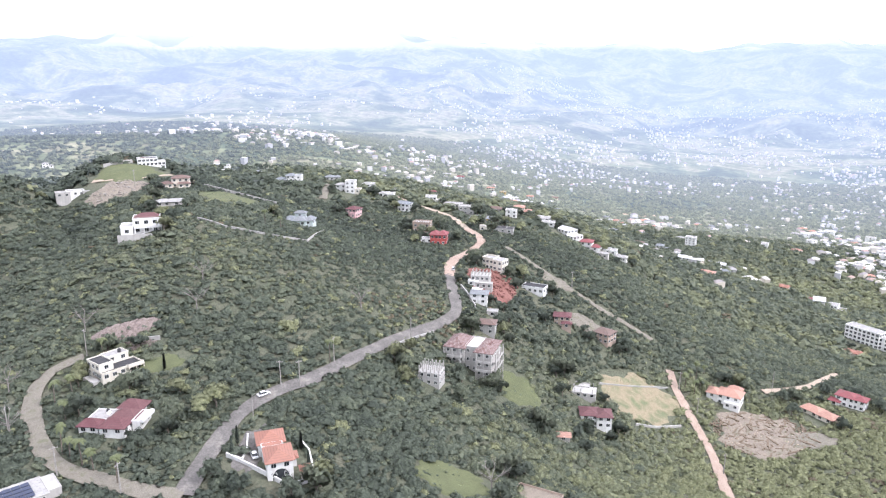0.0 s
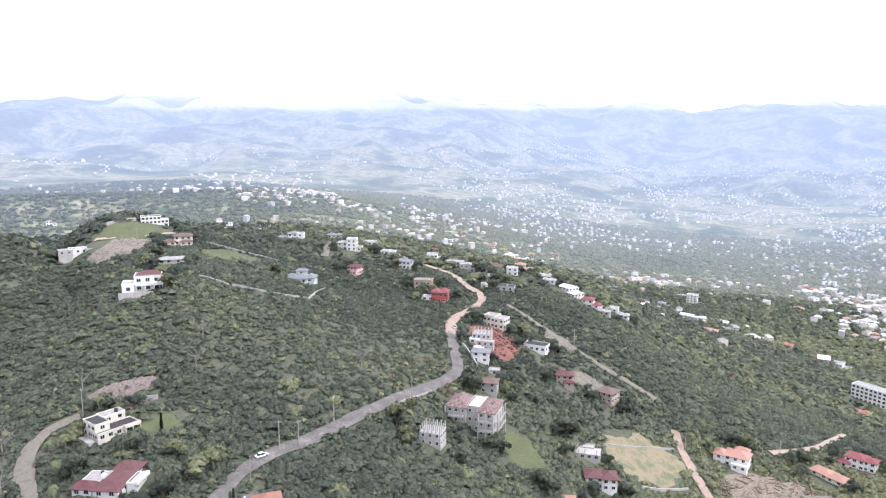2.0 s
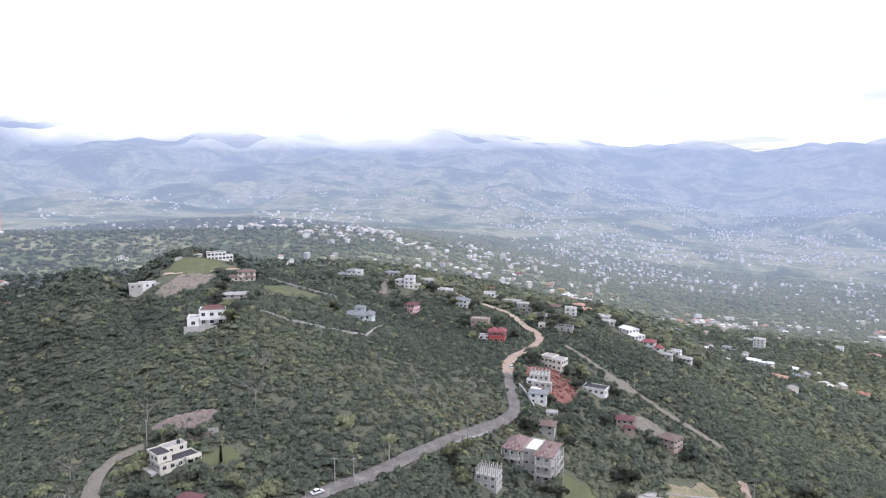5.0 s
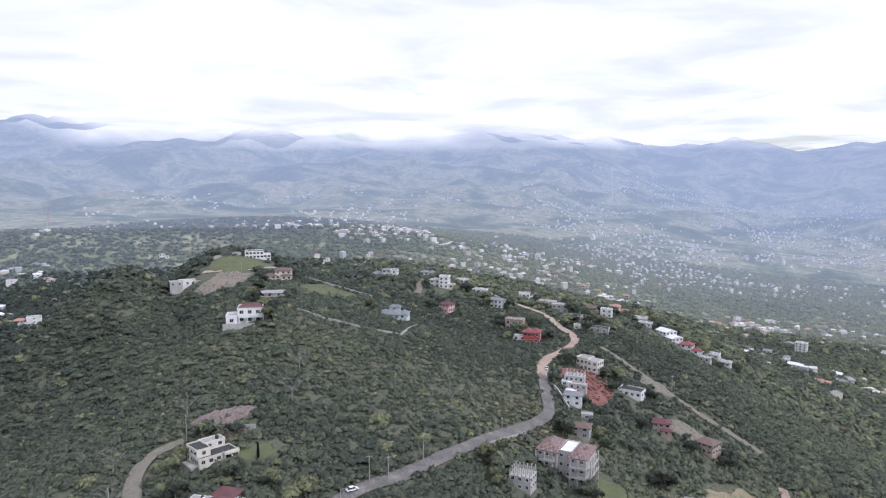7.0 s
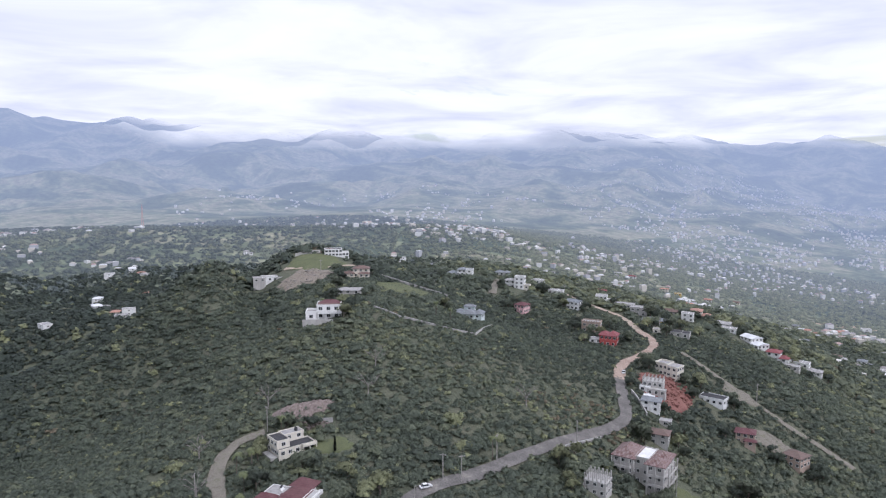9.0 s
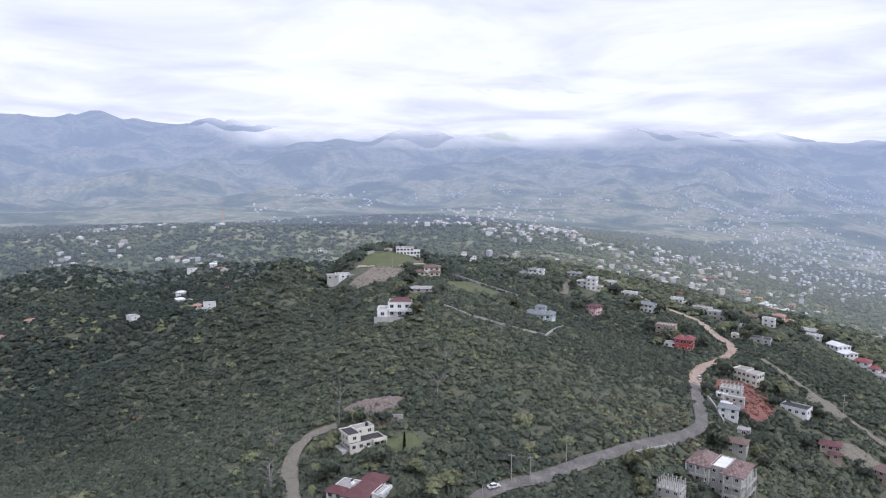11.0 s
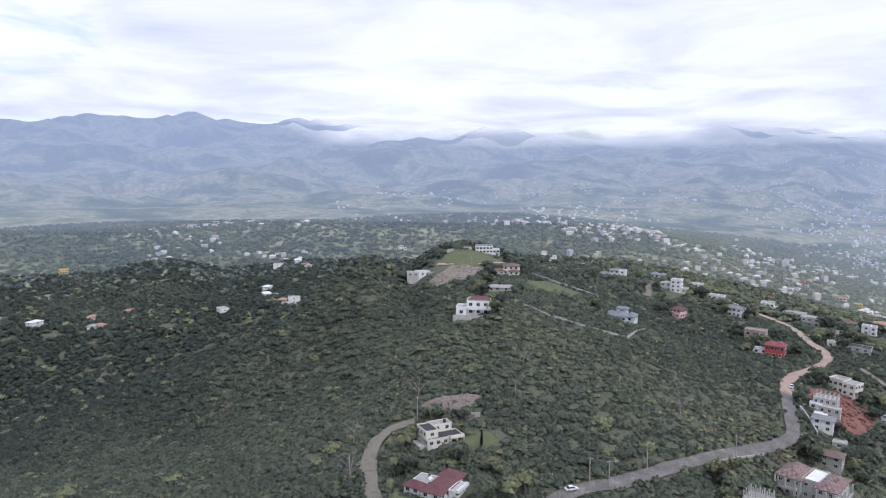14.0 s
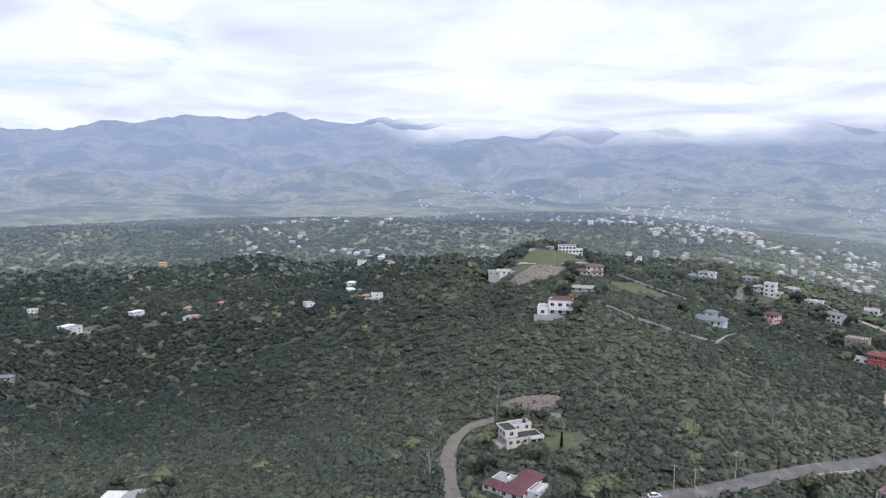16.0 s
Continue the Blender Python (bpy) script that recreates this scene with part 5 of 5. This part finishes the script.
def plant_woods():
    rs = np.random.RandomState(5)
    near_t = [crown_template(rs, rs.randint(5, 9), 170, 0.17) for _ in range(9)]
    side_t = [crown_template(rs, rs.randint(4, 6), 52, 0.27) for _ in range(9)]
    mid_t = [crown_template(rs, 2, 16, 0.48) for _ in range(8)]
    low_t = [crown_template(rs, 1, 9, 0.55) for _ in range(8)]

    def sizes(x, y):
        scrub = smooth(65, 18, np.hypot((x + 5) * 0.8, y - 305)) * 1.3 + smooth(0.1, 0.8, wavy(x, y, 40, 51)) * 0.35
        tall = rs.gamma(8, 0.29, len(x)) * (1 + 0.25 * wavy(x, y, 80, 61))
        return np.clip(np.where(rs.rand(len(x)) < 0.9 - 0.9 * np.clip(scrub, 0, 1), tall, rs.uniform(1.0, 1.8, len(x))), 0.9, 5.0)

    for name, label, temps, d0, d1, step in (("hillside_trees", "dense mixed broadleaf trees and scrub on the near hillside", near_t, 140, 270, 2.9),
                                             ("upper_hill_trees", "dense green trees on the upper hillside", side_t, 270, 480, 3.0)):
        x, y = thinned(rs, *scatter(rs, d0, d1, step))
        size = sizes(x, y)
        ok = keep_off(x, y, 0.4)
        big = np.where(size > 1.9)[0]
        ok[big] &= keep_off(x[big], y[big], 2.2, True)
        x, y, size = x[ok], y[ok], size[ok]
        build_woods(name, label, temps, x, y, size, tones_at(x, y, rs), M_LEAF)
    x, y = thinned(rs, *scatter(rs, 140, 480, 2.5))
    ok = keep_off(x, y, 0.1)
    size = rs.uniform(1.1, 2.2, len(x))
    for _, _, mat, cx, cy, rx, ry in CLEAR:
        share = 0.75 if mat in (M_LAWN, M_VERGE) else 0.14
        sparse = (((x - cx) / rx) ** 2 + ((y - cy) / ry) ** 2 < 1.0) & (rs.rand(len(x)) < share)
        ok |= sparse
        size = np.where(sparse, size * 0.4, size)
    x, y, size = x[ok], y[ok], size[ok]
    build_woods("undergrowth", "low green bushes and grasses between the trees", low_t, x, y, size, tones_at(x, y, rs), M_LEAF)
    x, y = thinned(rs, *scatter(rs, 480, 1010, 4.9))
    ok = keep_off(x, y, 1.6, True)
    x, y = x[ok], y[ok]
    build_woods("valley_trees", "woods of the hilltop and valley, shade painted into the leaf colour", mid_t, x, y, np.clip(rs.gamma(9, 0.54, len(x)), 3.0, 7.5), tones_at(x, y, rs), M_LEAF)
    x, y = thinned(rs, *scatter(rs, 960, 1750, 7.8))
    ok = wavy(x, y, 60, 71) > -1.1
    x, y = x[ok], y[ok]
    # tone raised by half: sunshine on the far ridge painted into the leaves
    build_woods("distant_woods", "far valley woods, haze and sunshine painted into the leaves", mid_t, x, y, rs.uniform(3.4, 6.6, len(x)), np.clip(tones_at(x, y, rs) + 0.5, 0, 0.86), M_FARLEAF)


M_FARLEAF = foliage("far_leaves_hazed", (0.070, 0.088, 0.074), (0.145, 0.170, 0.128), (0.262, 0.280, 0.165), (0.21, 0.18, 0.13))
# same leaves as near by, with the haze emission mixed in
haze_glow(M_FARLEAF, M_FARLEAF.node_tree, M_FARLEAF.node_tree.nodes["Principled BSDF"])
plant_woods()


# ---- single trees, palms, poles, walls, cars ----
def tube(pts, radii, n=6):
    """A tapered tube along points."""
    V, F = [], []
    for k, (p, r) in enumerate(zip(pts, radii)):
        p = Vector(p)
        d = (Vector(pts[min(k + 1, len(pts) - 1)]) - Vector(pts[max(k - 1, 0)])).normalized()
        u = d.orthogonal().normalized()
        w = d.cross(u)
        V += [tuple(p + u * math.cos(a * 6.2832 / n) * r + w * math.sin(a * 6.2832 / n) * r) for a in range(n)]
        if k:
            F += [((k - 1) * n + a, (k - 1) * n + (a + 1) % n, k * n + (a + 1) % n, k * n + a) for a in range(n)]
    F.append(tuple(range((len(pts) - 1) * n, len(pts) * n)))
    return V, F


def crown_part(parent, T, N, size, z, tone, mat, name="crown"):
    V = T.reshape(-1, 3) * size + np.array([0, 0, z])
    ob = mesh_ob(name, V, np.arange(len(V)).reshape(-1, 3).tolist(), mat, parent)
    ob.data.attributes.new("tone", "FLOAT", "FACE").data.foreach_set("value", np.full(len(T), tone, np.float32))
    ob.data.attributes.new("outward", "FLOAT_VECTOR", "FACE").data.foreach_set("vector", N.astype(np.float32).reshape(-1))
    return ob


def make_tree(rs, size, tone, label):
    e = tagged(new("tree"), label, "tree", "trees round the houses")
    h = size * 0.9
    lean = (rs.uniform(-0.3, 0.3), rs.uniform(-0.3, 0.3))
    part("trunk", tube([(0, 0, -1), (lean[0] * 0.4, lean[1] * 0.4, h * 0.5), (lean[0], lean[1], h)], [0.26, 0.2, 0.12]), M_BARK, e)
    for k in range(3):
        a = rs.uniform(0, 6.28)
        part("limb", tube([(lean[0] * 0.5, lean[1] * 0.5, h * 0.5), (math.cos(a) * size * 0.3, math.sin(a) * size * 0.3, h * 0.85), (math.cos(a) * size * 0.55, math.sin(a) * size * 0.55, h * 1.1)], [0.12, 0.09, 0.03], 5), M_BARK, e)
    T, N = crown_template(rs, rs.randint(6, 9), 230, 0.19)
    crown_part(e, T, N, size, h * 0.45, tone, M_LEAF)
    return e


def make_palm(rs, h):
    e = tagged(new("palm_tree"), "tall palm with drooping fronds beside the road", "palm tree", "palms")
    part("trunk", tube([(0, 0, -1), (0.1, 0.05, h * 0.4), (0.25, 0.1, h * 0.8), (0.3, 0.12, h)], [0.24, 0.17, 0.14, 0.12]), M_BARK, e)
    for k in range(12):
        a = k * 2.4 + rs.uniform(-0.2, 0.2)
        up, L = rs.uniform(0.1, 0.9), rs.uniform(2.0, 2.7)
        V, F, m = [], [], 7
        for q in range(m):
            u = q / (m - 1)
            r, z = L * u * (1 - 0.18 * u), up * L * u - 1.25 * L * u * u * 0.8
            wd = 0.52 * math.sin(math.pi * min(1, 0.12 + u * 0.88)) + 0.03
            for sgn, dz in ((-1, -0.25), (0, 0.0), (1, -0.25)):
                V.append((0.3 + math.cos(a) * r - math.sin(a) * wd * sgn, 0.12 + math.sin(a) * r + math.cos(a) * wd * sgn, h + z + dz * wd))
            if q:
                o = q * 3
                F += [(o - 3, o - 2, o + 1, o), (o - 2, o - 1, o + 2, o + 1)]
        part("frond", (V, F), M_PALM, e)
    return e


def make_cypress(rs, h):
    e = tagged(new("cypress"), "slim dark green cypress in the garden", "cypress", "cypresses")
    part("trunk", tube([(0, 0, -1), (0, 0, h * 0.3)], [0.14, 0.1]), M_BARK, e)
    T, N = [], []
    for _ in range(260):
        u, a = rs.uniform(0, 1), rs.uniform(0, 6.283)
        r = 0.62 * (1 - u) ** 0.55 * (0.4 + 0.6 * min(1, u * 8)) + 0.03
        p = np.array([math.cos(a) * r, math.sin(a) * r, 0.4 + u * (h - 0.4)])
        n = np.array([math.cos(a), math.sin(a), 0.3])
        t = np.array([-math.sin(a), math.cos(a), 0])
        T.append((p - t * 0.22, p + t * 0.22, p + np.array([0, 0, 0.6]) - n * 0.08))
        N.append(n)
    crown_part(e, np.array(T), np.array(N), 1.0, 0.0, 0.05, M_LEAF)
    return e


def make_bare_tree(rs, size):
    e = tagged(new("bare_tree"), "leafless grey tree with bare branches", "tree", "bare trees")
    part("trunk", tube([(0, 0, -1), (0.1, 0, size * 0.35), (0.05, 0.1, size * 0.6)], [0.24, 0.18, 0.1]), M_DEADWOOD, e)
    for k in range(9):
        a, z = k * 2.4, size * rs.uniform(0.3, 0.58)
        L = size * rs.uniform(0.45, 0.7)
        q = (math.cos(a) * L * 0.55, math.sin(a) * L * 0.55, z + L * 0.45)
        b = part("branch", tube([(0, 0, z), q, (math.cos(a + 0.3) * L * 0.9, math.sin(a + 0.3) * L * 0.9, z + L * 0.7)], [0.09, 0.06, 0.02], 4), M_DEADWOOD, e)
        for j in range(3):
            c = a + rs.uniform(-0.9, 0.9)
            part("twig", tube([q, (q[0] + math.cos(c) * L * 0.4, q[1] + math.sin(c) * L * 0.4, q[2] + L * rs.uniform(0.1, 0.45))], [0.04, 0.015], 4), M_DEADWOOD, b)
    return e


def make_pole():
    e = tagged(new("utility_pole"), "weathered wooden utility pole with a crossarm", "utility pole", "utility poles")
    part("pole", tube([(0, 0, -1), (0, 0, 9.5)], [0.2, 0.14], 8), M_POLE, e)
    part("crossarm", boxes((-1.1, -0.08, 8.8, 1.1, 0.08, 8.98)), M_POLE, e)
    for k in (-0.95, -0.35, 0.35, 0.95):
        part("insulator", tube([(k, 0, 8.98), (k, 0, 9.18)], [0.06, 0.05]), M_PALE, e)
    return e


def make_lamp():
    e = tagged(new("street_lamp"), "grey street lamp leaning over the road", "street lamp")
    part("pole", tube([(0, 0, -1), (0, 0, 7.0)], [0.13, 0.09], 8), M_POLE, e)
    part("arm", tube([(0, 0, 6.9), (0.9, 0, 7.3), (1.8, 0, 7.35)], [0.06, 0.05, 0.05]), M_POLE, e)
    part("lamp_head", boxes((1.5, -0.14, 7.24, 2.2, 0.14, 7.36)), M_PALE, e)
    return e


def make_car(name, label, paint):
    e = tagged(new(name), label, "car")
    V = [(x, s * w, z) for s in (-1, 1) for x, w, z in ((-2.1, 0.82, 0.3), (2.1, 0.82, 0.3), (2.15, 0.8, 0.62), (1.2, 0.85, 0.86), (-1.5, 0.85, 0.92), (-2.15, 0.8, 0.75))]
    part("body", (V, [(0, 1, 2, 3, 4, 5), (11, 10, 9, 8, 7, 6)] + [(k, k + 6, (k + 1) % 6 + 6, (k + 1) % 6) for k in range(6)]), paint, e)
    V = [(x, s * w, z) for s in (-1, 1) for x, w, z in ((1.1, 0.8, 0.87), (0.45, 0.62, 1.4), (-1.1, 0.62, 1.42), (-1.75, 0.78, 0.92))]
    part("cabin", (V, [(0, 1, 2, 3), (7, 6, 5, 4), (0, 4, 5, 1), (2, 6, 7, 3)]), M_GLASS, e, "dark glazed cabin")
    part("roof", boxes((-1.1, -0.62, 1.405, 0.45, 0.62, 1.45)), paint, e)
    for x in (-1.3, 1.3):
        for s in (-1, 1):
            w = part("wheel", tube([(x, s * 0.7, 0.3), (x, s * 0.88, 0.3)], [0.31, 0.31], 12), M_BLACKROOF, e)
            part("rim", tube([(x, s * 0.86, 0.3), (x, s * 0.9, 0.3)], [0.18, 0.18], 10), M_PALE, w)
    return e


def wall_line(name, label, pts, h, th, mat):
    """A free-standing wall with a coping, following the ground."""
    line = []
    for (ax, ay), (bx, by) in zip(pts, pts[1:]):
        n = max(1, int(math.hypot(bx - ax, by - ay) / 3))
        line += [(ax + (bx - ax) * k / n, ay + (by - ay) * k / n) for k in range(n)]
    line.append(pts[-1])
    e = tagged(new(name), label, "wall")
    x0, y0 = line[0]
    z0 = gz(x0, y0)
    e.matrix_basis = pose(x0, y0, z0)

    def strip(lo, hi, t):
        V, F = [], []
        for k, (x, y) in enumerate(line):
            ax, ay = line[max(k - 1, 0)]
            bx, by = line[min(k + 1, len(line) - 1)]
            L = math.hypot(bx - ax, by - ay)
            nx, ny, z = -(by - ay) / L * t / 2, (bx - ax) / L * t / 2, gz(x, y) - z0
            V += [(x - x0 + nx, y - y0 + ny, z + lo), (x - x0 - nx, y - y0 - ny, z + lo), (x - x0 - nx, y - y0 - ny, z + hi), (x - x0 + nx, y - y0 + ny, z + hi)]
            if k:
                o = k * 4
                F += [(o - 4 + a, o - 4 + (a + 1) % 4, o + (a + 1) % 4, o + a) for a in range(4)]
        n = len(line) * 4
        return V, F + [(3, 2, 1, 0), (n - 4, n - 3, n - 2, n - 1)]
    part("wall", strip(-1.5, h, th), mat, e)
    part("coping", strip(h, h + 0.12, th + 0.12), mat, e)
    return e


M_PALM = mottled("palm_fronds", [(0.3, (0.09, 0.11, 0.05)), (0.6, (0.13, 0.15, 0.07)), (0.8, (0.20, 0.18, 0.09))], 0.6, 0.6)
M_DEADWOOD = mottled("dead_wood", [(0.3, (0.22, 0.20, 0.18)), (0.7, (0.36, 0.33, 0.31))], 1.0)
M_POLE = mottled("grey_pole", [(0.3, (0.30, 0.28, 0.26)), (0.7, (0.42, 0.40, 0.37))], 1.0)
M_CAR, _t, _b = material("white_car_paint", 0.25)
_b.inputs["Base Color"].default_value = (0.75, 0.75, 0.75, 1)


def at_ground(x, y, turn=0.0):
    return pose(x, y, gz(x, y), 0, 0, turn)


def plant_single():
    rs = np.random.RandomState(8)
    makes = [make_tree(rs, 3.6, 0.30, "dark green broadleaf tree beside a house"), make_tree(rs, 4.3, 0.55, "spreading green shade tree near a house"), make_tree(rs, 3.0, 0.15, "dense dark mango tree by a garden"), make_tree(rs, 3.8, 0.84, "bright green feathery tree above the road"), make_tree(rs, 3.2, 0.42, "rounded garden tree in leaf")]
    px, py = [], []
    for cx, cy, r in PLOTS:
        a, d = rs.uniform(0, 6.283, 7), r + rs.uniform(2.5, 6.5, 7)
        px.append(cx + np.cos(a) * d)
        py.append(cy + np.sin(a) * d)
    px, py = np.concatenate(px), np.concatenate(py)
    ok = np.where(keep_off(px, py, 2.0, True))[0]
    ok = ok[np.argsort(np.hypot(px[ok], py[ok]))][:230]
    for n, q in enumerate(ok):
        i = n if n < 5 else rs.choice([0, 1, 2, 2, 4, 0, 1, 3])
        m = at_ground(px[q], py[q], rs.uniform(0, 360)) @ Matrix.Scale(rs.uniform(0.8, 1.25), 4)
        o = makes[i] if n < 5 else copy_thing(makes[i], m)
        o.matrix_basis = m
    for x, y, s in ((-63.2, 205.3, 1.3), (-66.6, 201.5, 1.1), (-76.3, 211.0, 1.0), (-8.5, 250.0, 1.2), (-3.2, 259.3, 1.0)):
        o = copy_thing(makes[3], at_ground(x, y))
        o.matrix_basis = at_ground(x, y, rs.uniform(0, 360)) @ Matrix.Scale(s, 4)
    palms = [make_palm(rs, 8.5), make_palm(rs, 6.5)]
    spots = [(-100.7, 183.2), (-97.1, 180.4), (-92.5, 177.3), (-88.8, 175.6), (-80.2, 170.1), (-112.1, 214.8), (-114.3, 207.9), (-107.3, 199.7), (129.5, 309.8), (134.0, 316.1), (139.2, 320.7), (137.6, 311.8), (132.7, 306.3), (139.8, 308.6), (130.4, 318.2), (143.5, 322.0), (-109.2, 232.7), (-132.8, 337.5), (-76.0, 349.9), (-68.9, 353.3), (-31.8, 240.1)]
    for k, (x, y) in enumerate(spots):
        m = at_ground(x, y, rs.uniform(0, 360))
        if k < 2:
            palms[k].matrix_basis = m
        else:
            copy_thing(palms[k % 2], m)
    cyp = make_cypress(rs, 6.0)
    spots = [(-53.2, 183.0), (-52.9, 188.4), (-86.0, 226.0), (-34.4, 188.0), (-30.9, 179.2)]
    for k, (x, y) in enumerate(spots):
        if k:
            copy_thing(cyp, at_ground(x, y, 70 * k))
        else:
            cyp.matrix_basis = at_ground(x, y)
    bare = make_bare_tree(rs, 9.0)
    spots = [(-120.2, 192.7), (815.9, 1489.5), (21.6, 184.6), (-23.5, 282.5), (-500.8, 329.0), (-329.6, 189.3), (-280.5, 141.3), (-134.3, 218.3), (-84.9, 261.3), (-87.6, 280.6), (-123.2, 251.4)]
    for k, (x, y) in enumerate(spots):
        if k:
            copy_thing(bare, at_ground(x, y, 50 * k))
        else:
            bare.matrix_basis = at_ground(x, y)
    pole = make_pole()
    spots = [(-96.9, 172.3), (-77.4, 165.2), (-120.6, 192.8), (-116.7, 236.8), (-46.0, 220.5), (-40.0, 222.4), (-30.4, 240.6), (-2.6, 270.1), (126.3, 309.0), (129.2, 292.9), (123.0, 248.9), (179.4, 321.9), (45.0, 445.0), (-15.1, 506.4), (-171.3, 433.1), (85.2, 367.7)]
    for k, (x, y) in enumerate(spots):
        if k:
            copy_thing(pole, at_ground(x, y, 40 + 35 * k))
        else:
            pole.matrix_basis = at_ground(x, y, 30)
    make_lamp().matrix_basis = at_ground(-51.5, 203.0, 20)


plant_single()
make_car("parked_car", "white saloon car parked on the driveway", M_CAR).matrix_basis = at_ground(-46.9, 182.7, 115) @ Matrix.Translation((0, 0, 0.4))
make_car("roadside_car", "white car stopped on the hill road", M_CAR).matrix_basis = at_ground(-50.4, 214.0, 40) @ Matrix.Translation((0, 0, 0.3))
make_car("site_car", "pale car beside the building site", M_CAR).matrix_basis = at_ground(19.3, 355.6, 80) @ Matrix.Translation((0, 0, 0.3))


for _w in WALL_LIST:
    wall_line(*_w)


def build_mast():
    e = tagged(new("radio_mast"), "slender lattice radio mast on the far ridge", "mast")
    x, y = -700.0, 1010.0
    e.matrix_basis = at_ground(x, y)
    for k in range(4):
        a = k * 1.5708
        part("leg", tube([(math.cos(a) * 2.2, math.sin(a) * 2.2, -2), (math.cos(a) * 0.3, math.sin(a) * 0.3, 42)], [0.22, 0.12]), M_PINK, e)
    for z in range(4, 40, 6):
        r = 2.2 - 1.9 * (z + 2) / 44
        part("brace", boxes((-r, -0.1, z, r, 0.1, z + 0.25), (-0.1, -r, z + 0.3, 0.1, r, z + 0.55)), M_PALE, e)
    return e


build_mast()


def build_rock_face():
    """The raw cutting behind the flat-roofed house: a steep bank of broken rock."""
    x0, y0 = -105.6, 244.5
    rs = np.random.RandomState(12)
    n, m, V, F = 34, 12, [], []
    ux, uy = -x0 / math.hypot(x0, y0), -y0 / math.hypot(x0, y0)
    px, py = -uy, ux
    for j in range(m):
        v = j / (m - 1)
        for i in range(n):
            u = i / (n - 1) * 2 - 1
            side = max(0.0, 1 - abs(u) ** 3)
            x, y = x0 + px * u * 13 - ux * (v * 9 - 1 + 1.5 * u * u), y0 + py * u * 13 - uy * (v * 9 - 1 + 1.5 * u * u)
            lump = rs.uniform(-0.5, 0.5) if 0 < j < m - 1 else 0
            z = gz(x, y) - 0.4 + side * (3.6 * min(1, v * 2.0) * (1 - max(0, v - 0.75) * 4 * 0.9)) + lump * side
            V.append((x + lump * 0.6, y + lump * 0.4, z))
            if i and j:
                o = j * n + i
                F.append((o - n - 1, o - n, o, o - 1))
    return tagged(mesh_ob("rock_face", V, F, M_ROCK), "grey broken rock cutting behind the house", "rock", kind="structure")


build_rock_face()


def build_rubble(name, label, category, mat, n, seed, cx, cy, rx, ry, size, long=1.0):
    """Broken pieces strewn over a patch of ground: each an uneven block, some drawn out like felled trunks."""
    rs = np.random.RandomState(seed)
    V, F = [], []
    for _ in range(n):
        a, r = rs.uniform(0, 6.283), math.sqrt(rs.uniform(0, 0.9))
        x, y = cx + math.cos(a) * r * rx, cy + math.sin(a) * r * ry
        z, s, t = gz(x, y) + 0.3, rs.uniform(*size), rs.uniform(0, 6.283)
        ln = s * (rs.uniform(2.0, long * 5) if rs.rand() < 0.35 and long > 1 else rs.uniform(0.8, 1.5))
        o = len(V)
        for k in range(8):
            ux, uy, uz = (k & 1) * 2 - 1, (k >> 1 & 1) * 2 - 1, k >> 2
            px, py = ux * ln * rs.uniform(0.35, 0.6), uy * s * rs.uniform(0.3, 0.6)
            V.append((x + px * math.cos(t) - py * math.sin(t), y + px * math.sin(t) + py * math.cos(t), z - 0.2 + uz * s * rs.uniform(0.5, 0.9)))
        F += [(o, o + 1, o + 5, o + 4), (o + 1, o + 3, o + 7, o + 5), (o + 3, o + 2, o + 6, o + 7), (o + 2, o, o + 4, o + 6), (o + 4, o + 5, o + 7, o + 6)]
    return tagged(mesh_ob(name, V, F, mat), label, category, kind="stuff")


build_rubble("cleared_brush", "felled trunks and brown brush on the cleared slope", "rubble", M_WOOD, 420, 31, 154.6, 280.2, 24, 18, (0.25, 0.8), 2.2)
build_rubble("pale_boulders", "pale broken stones on the cleared slope", "rubble", M_DIRT, 170, 32, 153.0, 283.0, 22, 16, (0.2, 0.6))
build_rubble("site_rubble", "heaps of red earth and blocks on the building site", "rubble", M_REDEARTH, 160, 33, 40.0, 350.0, 13, 15, (0.5, 1.6))
build_rubble("bank_brush", "grey dead brush on the bare hilltop bank", "brush", M_DEADWOOD, 240, 34, -182.0, 430.0, 20, 16, (0.25, 0.7), 2.0)
build_rubble("rock_fall", "grey broken rock below the cutting", "rubble", M_ROCK, 160, 35, -104.0, 241.0, 11, 5, (0.4, 1.2))
